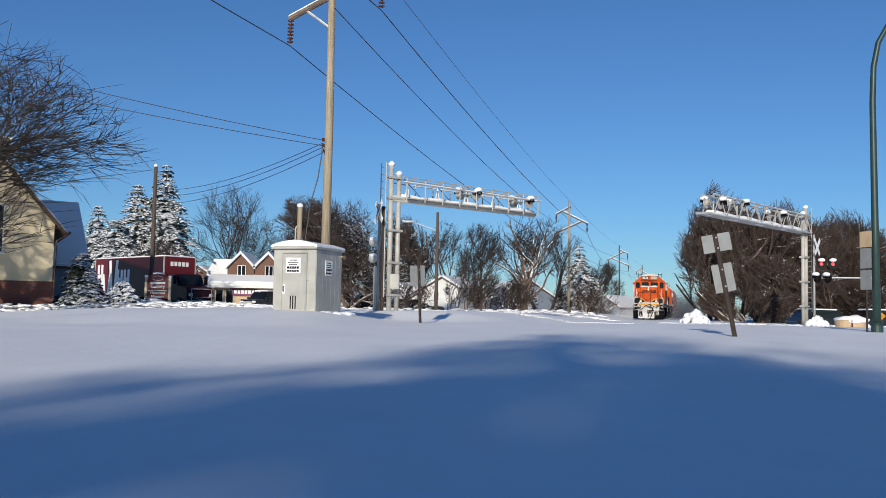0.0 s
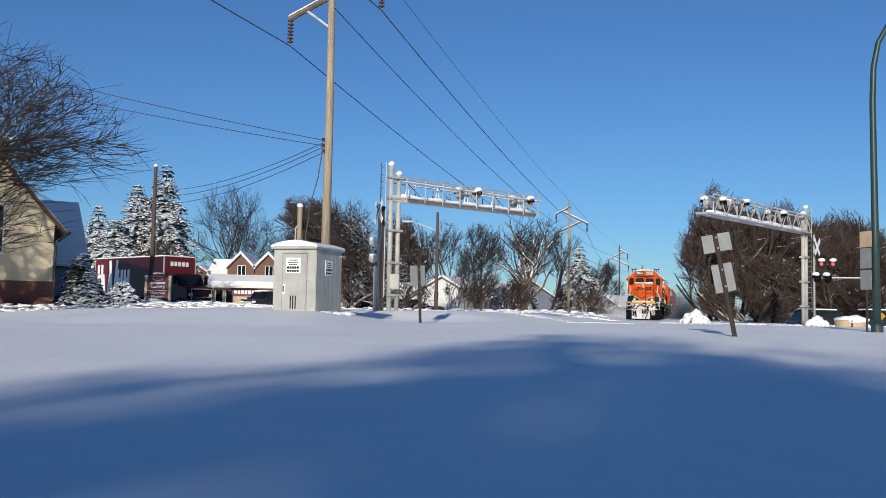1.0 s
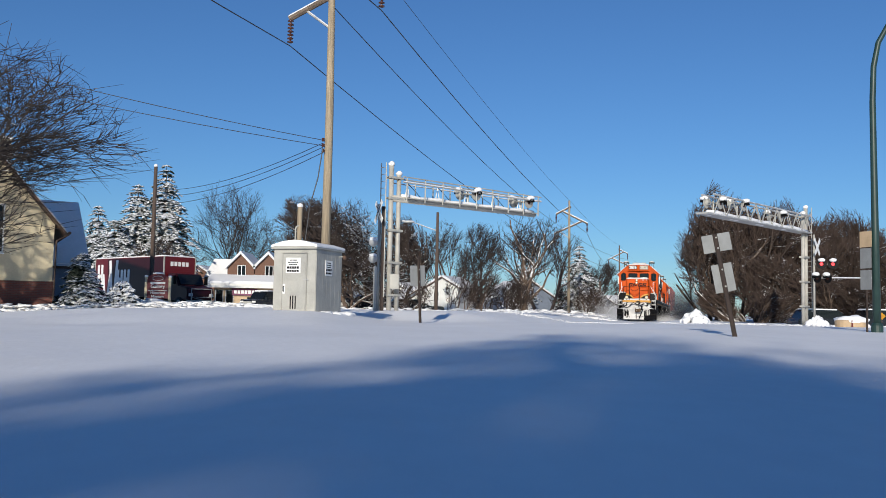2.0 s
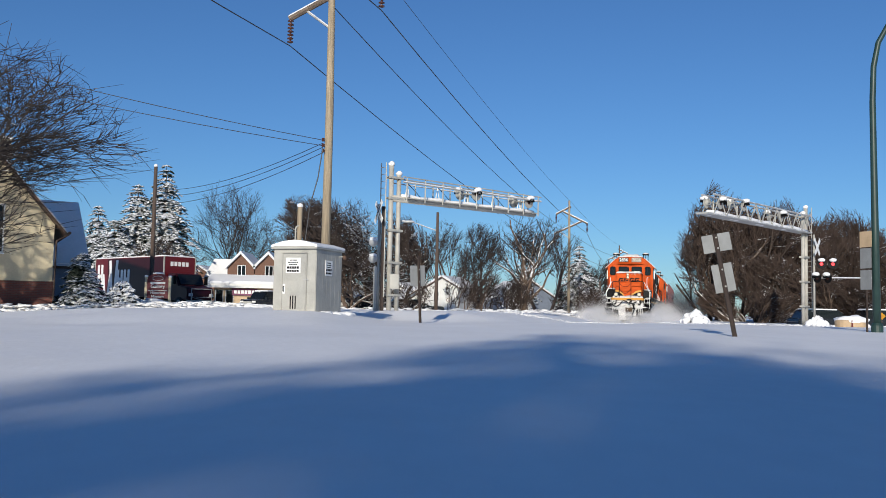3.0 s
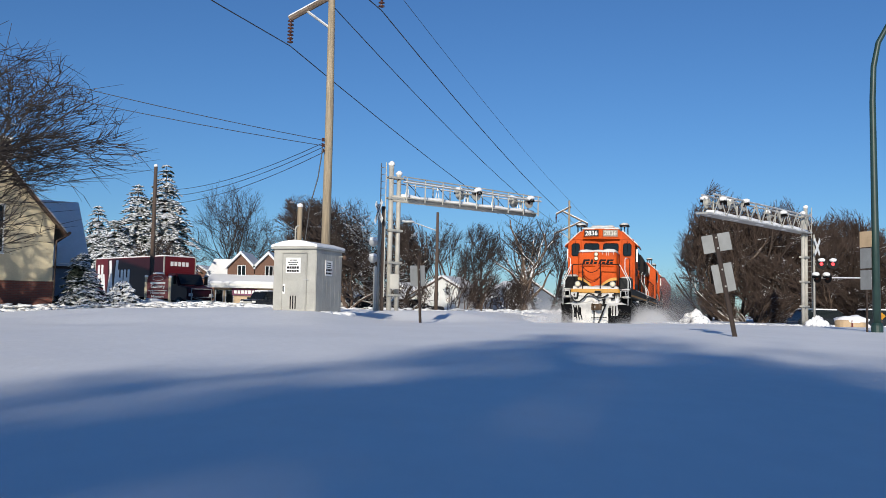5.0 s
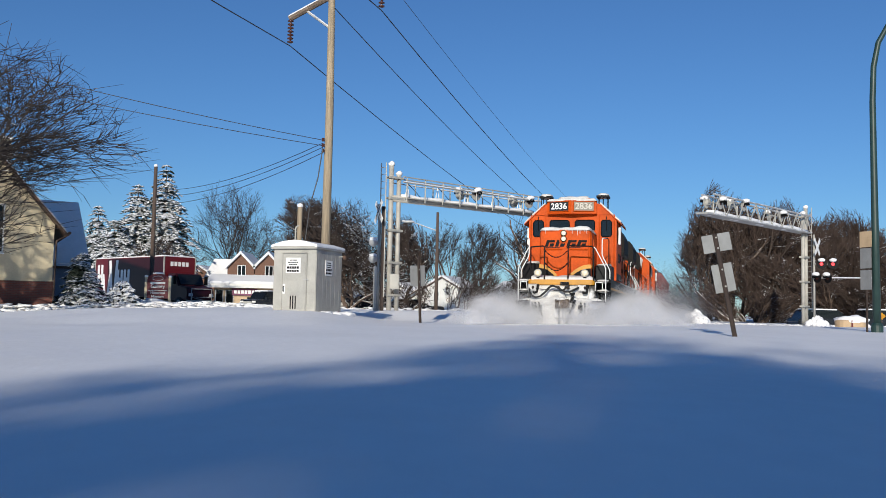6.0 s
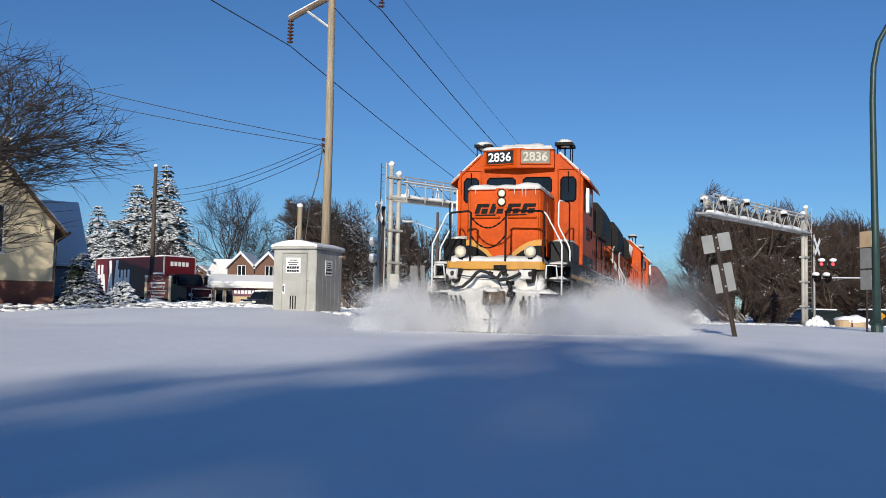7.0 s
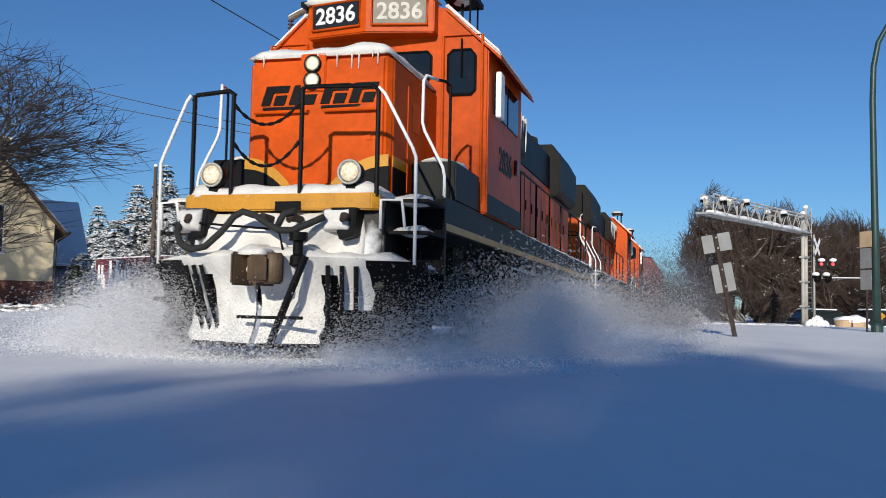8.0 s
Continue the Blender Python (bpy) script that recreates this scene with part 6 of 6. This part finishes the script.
    part("knuckle_tip", Geo().prism([(0.14, -0.66), (0.28, -0.74), (0.18, -0.84), (0.08, -0.8)], "z", 0.74, 0.99), COUPLER, cp, bevel=0.02)
    part("pocket_snow", Geo().blob((0.1, -0.66, 0.86), (0.06, 0.09, 0.09), rng, 0.4), PACKED, cp, "snow lodged in the coupler jaw", smooth=True)
    part("lift_rod", Geo().tube([(-0.9, -0.14, 1.36), (0.1, -0.16, 1.28), (0.24, -0.35, 1.06)], 0.012, 6), BLACK, cp)
    part("coupler_snow", snow_sheet(-0.04, 0.24, -0.78, -0.45, 0.04, 3.0, 8, 6).turned(pose(0, 0, 1.015)), PACKED, cp, smooth=True)
    for pts in ([(-1.0, -0.1, 1.4), (-0.98, -0.24, 1.25), (-0.9, -0.3, 1.13), (-0.78, -0.31, 1.07), (-0.62, -0.31, 1.1), (-0.45, -0.3, 1.25), (-0.33, -0.28, 1.4), (-0.24, -0.27, 1.45), (-0.1, -0.28, 1.41), (0.05, -0.3, 1.32), (0.17, -0.31, 1.26), (0.32, -0.31, 1.26), (0.46, -0.28, 1.32), (0.6, -0.2, 1.4)],
                [(0.1, -0.2, 1.3), (0.16, -0.28, 1.34), (0.2, -0.27, 1.42), (0.3, -0.2, 1.46)]):
        part("air_hose", Geo().tube([p_ for a_, b_ in zip(pts, pts[1:]) for p_ in (a_, Vector(a_).lerp(Vector(b_), 0.5))] + [pts[-1]], 0.034, 8), TYRE, t, "black air hose", smooth=True)
    for x in (-0.88, -0.06, 0.24, 0.8):
        part("hose_valve", Geo().tube([(x, 0.1, 1.4), (x, -0.2, 1.4), (x, -0.24, 1.36)], [0.035, 0.045, 0.03], 8), RUST, t, "iron hose valve")
    part("drawbar_pin", Geo().lathe([(0.05, 0), (0.08, 0.02), (0.08, 0.1), (0.05, 0.12), (0.05, 0.24), (0.09, 0.25), (0.09, 0.33)], (0.42, -0.4, 0.9), (0, 0, 1), 12), BLACK, t, "black coupling fitting")
    for s in (-1, 1):
        g = Geo()
        n = 8
        rows = []
        for k in range(n + 1):
            z = 0.12 + 0.86 * k / n
            cur = 0.28 * (1 - ((k / n - 0.45) / 0.55) ** 2) - 0.1
            rows.append((z, cur))
        i = 0
        for z, c in rows:
            g.v += [(s * 0.05, -0.5 + c, z), (s * 1.52, 0.28 + c, z), (s * 1.52, 0.34 + c, z), (s * 0.05, -0.44 + c, z)]
        for k in range(n):
            for q in range(4):
                a, b = k * 4 + q, k * 4 + (q + 1) % 4
                g.f.append((a, b, b + 4, a + 4))
        g.f += [(0, 1, 2, 3), (n * 4, n * 4 + 1, n * 4 + 2, n * 4 + 3)]
        pw = part("plow_blade", g, BLACK, t, "black curved plow blade", smooth=False)
        # lumpy crust of packed snow over the middle of the blade; the wing stays dark
        def yy(x, z):
            k = (z - 0.12) / 0.86
            return -0.5 + 0.78 * (abs(x) - 0.05) / 1.47 + 0.28 * (1 - ((k - 0.45) / 0.55) ** 2) - 0.1
        nx, nz = 14, 10
        g = Geo()
        for layer in (0, 1):
            for a in range(nx + 1):
                for c in range(nz + 1):
                    x = 0.03 + (0.97 + 0.05 * noise.noise(Vector((c * 0.6, s * 4.0, 1.0)))) * a / nx
                    z = 0.16 + 0.84 * c / nz
                    lump = 0.05 + 0.05 * noise.noise(Vector((x * 5 * s, z * 5, 2.0)))
                    edge = 1 if 0 < a < nx and 0 < c < nz else 0
                    g.v.append((s * x, yy(x, z) + (0.03 if layer else -lump * edge), z))
        m_ = (nx + 1) * (nz + 1)
        for a in range(nx):
            for c in range(nz):
                if (s > 0 and a > 7 and c < 4) or (a in (8, 9) and 3 < c < 8) or (s < 0 and a in (11, 12) and 2 < c < 8):
                    continue
                q0 = a * (nz + 1) + c
                f0 = (q0, q0 + 1, q0 + nz + 2, q0 + nz + 1)
                g.f += [f0, tuple(v + m_ for v in reversed(f0))]
        part("snow_crust", g, PACKED, pw, "packed snow stuck to the plow", smooth=True)
        for x in (0.68, 0.8, 0.92):
            part("strut", Geo().tube([(s * x, yy(x, 0.9) - 0.1, 0.92), (s * (x - (0.16 if s < 0 else 0.03)), yy(x, 0.35) - 0.14, 0.26)], 0.024, 6), BLACK, pw, "dark steel strut")
        if s > 0:
            part("strut", Geo().tube([(0.52, yy(0.52, 0.95) - 0.14, 1.0), (0.2, yy(0.2, 0.2) - 0.16, 0.14)], 0.036, 8), BLACK, pw, "dark diagonal brace")
            part("cross_bar", Geo().box(-0.1, 0.56, -0.6, -0.56, 0.4, 0.43), BLACK, pw, "dark cross bar")
        part("plow_top", Geo().prism([(s * 0.42, -0.34), (s * 1.1, 0.03), (s * 1.54, 0.24), (s * 1.54, 0.4), (s * 0.42, 0.2)], "z", 0.96, 0.99), BLACK, pw, "black shelf over the plow", bevel=0.008)
        g = Geo()
        for k in range(17):
            u = k / 16
            x = 0.06 + 1.32 * u
            h_ = (0.13 - 0.08 * u) * (0.75 + 0.5 * noise.noise(Vector((x * 4 * s, 5.0, 1.0)))) * min(1.0, (1 - u) * 6 + 0.05)
            y0 = -0.5 + 0.62 * (x - 0.05) / 1.47
            g.v += [(s * x, y0, 0.985), (s * x, y0 + 0.05, 0.985 + h_ * 0.8), (s * x, y0 + 0.2, 0.985 + h_ * 1.3), (s * x, 0.34, 0.985 + h_ * 1.5), (s * x, 0.36, 0.985)]
        for k in range(16):
            for q in range(5):
                g.f.append((k * 5 + q, k * 5 + (q + 1) % 5, k * 5 + 5 + (q + 1) % 5, k * 5 + 5 + q))
        g.f += [(4, 3, 2, 1, 0), (80, 81, 82, 83, 84)]
        part("plow_top_snow", g, PACKED, pw, "snow heaped on the plow shelf", smooth=True)
    return t, wheels


def freight_car():
    t = thing("boxcar", "rust-brown freight car hazed by blowing snow", "freight car", group="train")
    part("body", Geo().box(-1.5, 1.5, 0.5, 16.0, 1.1, 4.3), MAROON, t, bevel=0.03)
    part("roof", Geo().prism([(-1.55, 4.3), (1.55, 4.3), (0, 4.5)], "y", 0.45, 16.05), PLOWED, t)
    part("underframe", Geo().box(-0.5, 0.5, 0.2, 16.3, 0.8, 1.1), GRIME, t)
    for s in (-1, 1):
        for k in range(16):
            part("side_post", Geo().box(s * 1.53 - 0.03, s * 1.53 + 0.03, 0.7 + k, 0.8 + k, 1.1, 4.3), MAROON, t)
    w = []
    for yc in (2.6, 13.9):
        part("bogie", Geo().box(-1.0, 1.0, yc - 1.2, yc + 1.2, 0.4, 0.8), GRIME, t)
        for o in (-0.9, 0.9):
            w.append(wheelset(t, yc + o))
    return t, w


# ---- blown snow ----
def flakes(name, label, n, size, where, seed, mat=None):
    """Fine snow in the air: many tiny crystals, placed by a function of random numbers."""
    rng = np.random.default_rng(seed)
    c = where(rng, n)
    n = len(c)
    a = rng.normal(size=(n, 3))
    b = rng.normal(size=(n, 3))
    a /= np.linalg.norm(a, axis=1)[:, None]
    b -= a * (a * b).sum(1)[:, None]
    b /= np.linalg.norm(b, axis=1)[:, None]
    s = (size * rng.uniform(0.6, 1.4, n))[:, None]
    v = np.empty((n, 3, 3))
    v[:, 0], v[:, 1], v[:, 2] = c + a * s, c - a * s * 0.5 + b * s * 0.87, c - a * s * 0.5 - b * s * 0.87
    me = bpy.data.meshes.new(name)
    me.vertices.add(n * 3)
    me.vertices.foreach_set("co", v.ravel())
    me.loops.add(n * 3)
    me.loops.foreach_set("vertex_index", np.arange(n * 3, dtype=np.int32))
    me.polygons.add(n)
    me.polygons.foreach_set("loop_start", np.arange(n, dtype=np.int32) * 3)
    me.update()
    me.materials.append(mat or FLAKE)
    return tagged(new(name, me), label, "snow spray", "blown snow", "stuff")


def puffs(rng, n, count, box, r, low=0.3):
    """Points in soft round puffs whose centres fill a box (x0, x1, y0, y1, z0, z1), thinner towards the top."""
    k = rng.random((count, 3))
    x0, x1, y0, y1, z0, z1 = box
    c = np.stack([x0 + (x1 - x0) * k[:, 0], y0 + (y1 - y0) * k[:, 1], z0 + (z1 - z0) * k[:, 2] ** 1.8], 1)
    w = rng.integers(0, count, n)
    rad = r * (0.5 + rng.random(count))[w]
    p = c[w] + rng.normal(size=(n, 3)) * rad[:, None] * np.array([1.0, 1.3, 0.75])
    return p[p[:, 2] > -0.1]


def bow(side):
    def where(rng, n):
        u = rng.random(n) ** 0.8
        out = 0.5 + (2.3 if side < 0 else 3.0) * u
        base = puffs(rng, n, 60, (0, 0.5, -0.5, 0.6, 0.0, 0.8), 0.2)
        out = out[:len(base)]
        base[:, 0] = side * (base[:, 0] + out)
        base[:, 1] += 0.75 * out - 0.8
        base[:, 2] *= np.clip(1.2 - 0.25 * np.abs(out - 1.4), 0.3, 1.2)
        return base
    return where


loco, wheels_a = locomotive(True)
second, wheels_b = locomotive(False)
third = copy_thing(second, pose(0, 0, 0))
car, wheels_c = freight_car()
car_b = copy_thing(car, pose(0, 0, 0))
spray = [flakes("bow_spray", "white powder snow thrown aside by the plow", 250000 - 60000 * s, 0.0088, bow(s), 3 + s) for s in (-1, 1)]
spray.append(flakes("bow_spray", "white powder snow bursting in front of the plow", 260000, 0.0098, lambda r, n: puffs(r, n, 80, (-2.6, 3.0, -1.5, 0.0, -0.05, 0.6), 0.2), 9))
cloud = [flakes("snow_cloud", "pale powder snow swirling beside the wheels", 170000, 0.0175, lambda r, n: puffs(r, n, 80, (1.65, 2.6, 2.2, 10, 0.0, 1.0), 0.34), 11),
         flakes("snow_cloud", "pale cloud of powder snow trailing beside the train", 170000, 0.0105, lambda r, n: puffs(r, n, 130, (1.7, 4.0, 7, 34, 0.0, 1.2), 0.42), 14),
         # the next two are snow dust with shade painted in as grey
         flakes("snow_cloud", "grey haze of snow trailing beside the train, shade put into its colour", 150000, 0.034, lambda r, n: puffs(r, n, 150, (1.7, 5.4, 30, 85, 0.0, 3.4), 0.7), 12, SHADED_FLAKE),
         flakes("snow_cloud", "grey haze of snow beside the locomotive, shade put into its colour", 110000, 0.015, lambda r, n: puffs(r, n, 90, (1.9, 4.0, 10, 32, 0.0, 1.5), 0.4), 15, SHADED_FLAKE),
         flakes("snow_cloud", "thin snow dust trailing beside the train", 80000, 0.0145, lambda r, n: puffs(r, n, 60, (-3.6, -1.7, 2.0, 30, 0.0, 1.0), 0.45), 13)]


# ---- what moves ----
RUN = [(0, 95.3), (0.5, 89.9), (1, 84.5), (1.5, 79.1), (2, 73.8), (2.5, 68.5), (3, 63.0), (3.5, 57.5), (4, 52.0), (4.5, 46.6), (5, 41.1), (5.5, 35.5), (6, 29.95), (6.5, 24.72), (7, 19.4), (7.5, 13.96), (8, 8.58)]
HEIGHT = [(0, -1.5), (0.5, -1.5), (1, -1.5), (1.5, -1.3), (2, -1.0), (2.5, -0.5), (3, 0.0), (3.5, 0.12), (4, 0.0), (4.5, -0.5), (5, -0.5), (5.5, -0.1), (6, 0.14), (6.5, 0.18), (7, 0.12), (7.5, -0.06), (8, -0.14)]
BURST = [(q, z + {6: 0.15, 6.5: 0.2, 7: 0.12, 7.5: -0.12, 8: -0.24}.get(q, 0.0)) for q, z in HEIGHT]


def run_rows(offset, turn=0.0, lift=None, lat=0.0):
    rows = []
    for k, (q, s) in enumerate(RUN):
        z = lift[k][1] if lift else {7.5: 0.03, 8: 0.085}.get(q, 0.0)   # the crossing lifts the train a little
        rows.append((q, Matrix.Translation(track(s + offset, lat, z)) @ pose(0, 0, 0, 0, 0, turn - HEAD_DEG)))
    return rows


def motions():
    walk(loco, run_rows(0))
    walk(second, run_rows(18.1 + 17.0, 180))
    walk(third, run_rows(36.2))
    walk(car, run_rows(54.2))
    walk(car_b, run_rows(70.6))
    for k, s in enumerate(spray):
        walk(s, run_rows(0, 0, BURST if k == 2 else HEIGHT, (-0.1, 0.1, 0)[k]))
    for k, s in enumerate(cloud):
        walk(s, run_rows(0, 0, HEIGHT if k < 2 else None))
    sets = [o for t in (loco, second, third, car, car_b) for o in t.children if o.name.startswith("wheelset")]
    for o in sets:
        y = o.matrix_basis.translation.y
        back = -1 if o.parent == second else 1
        walk(o, [(k / 15, Matrix.Translation((0, y, 0.5)) @ Matrix.Rotation(back * 1.44 * k, 4, "X")) for k in range(121)])


motions()
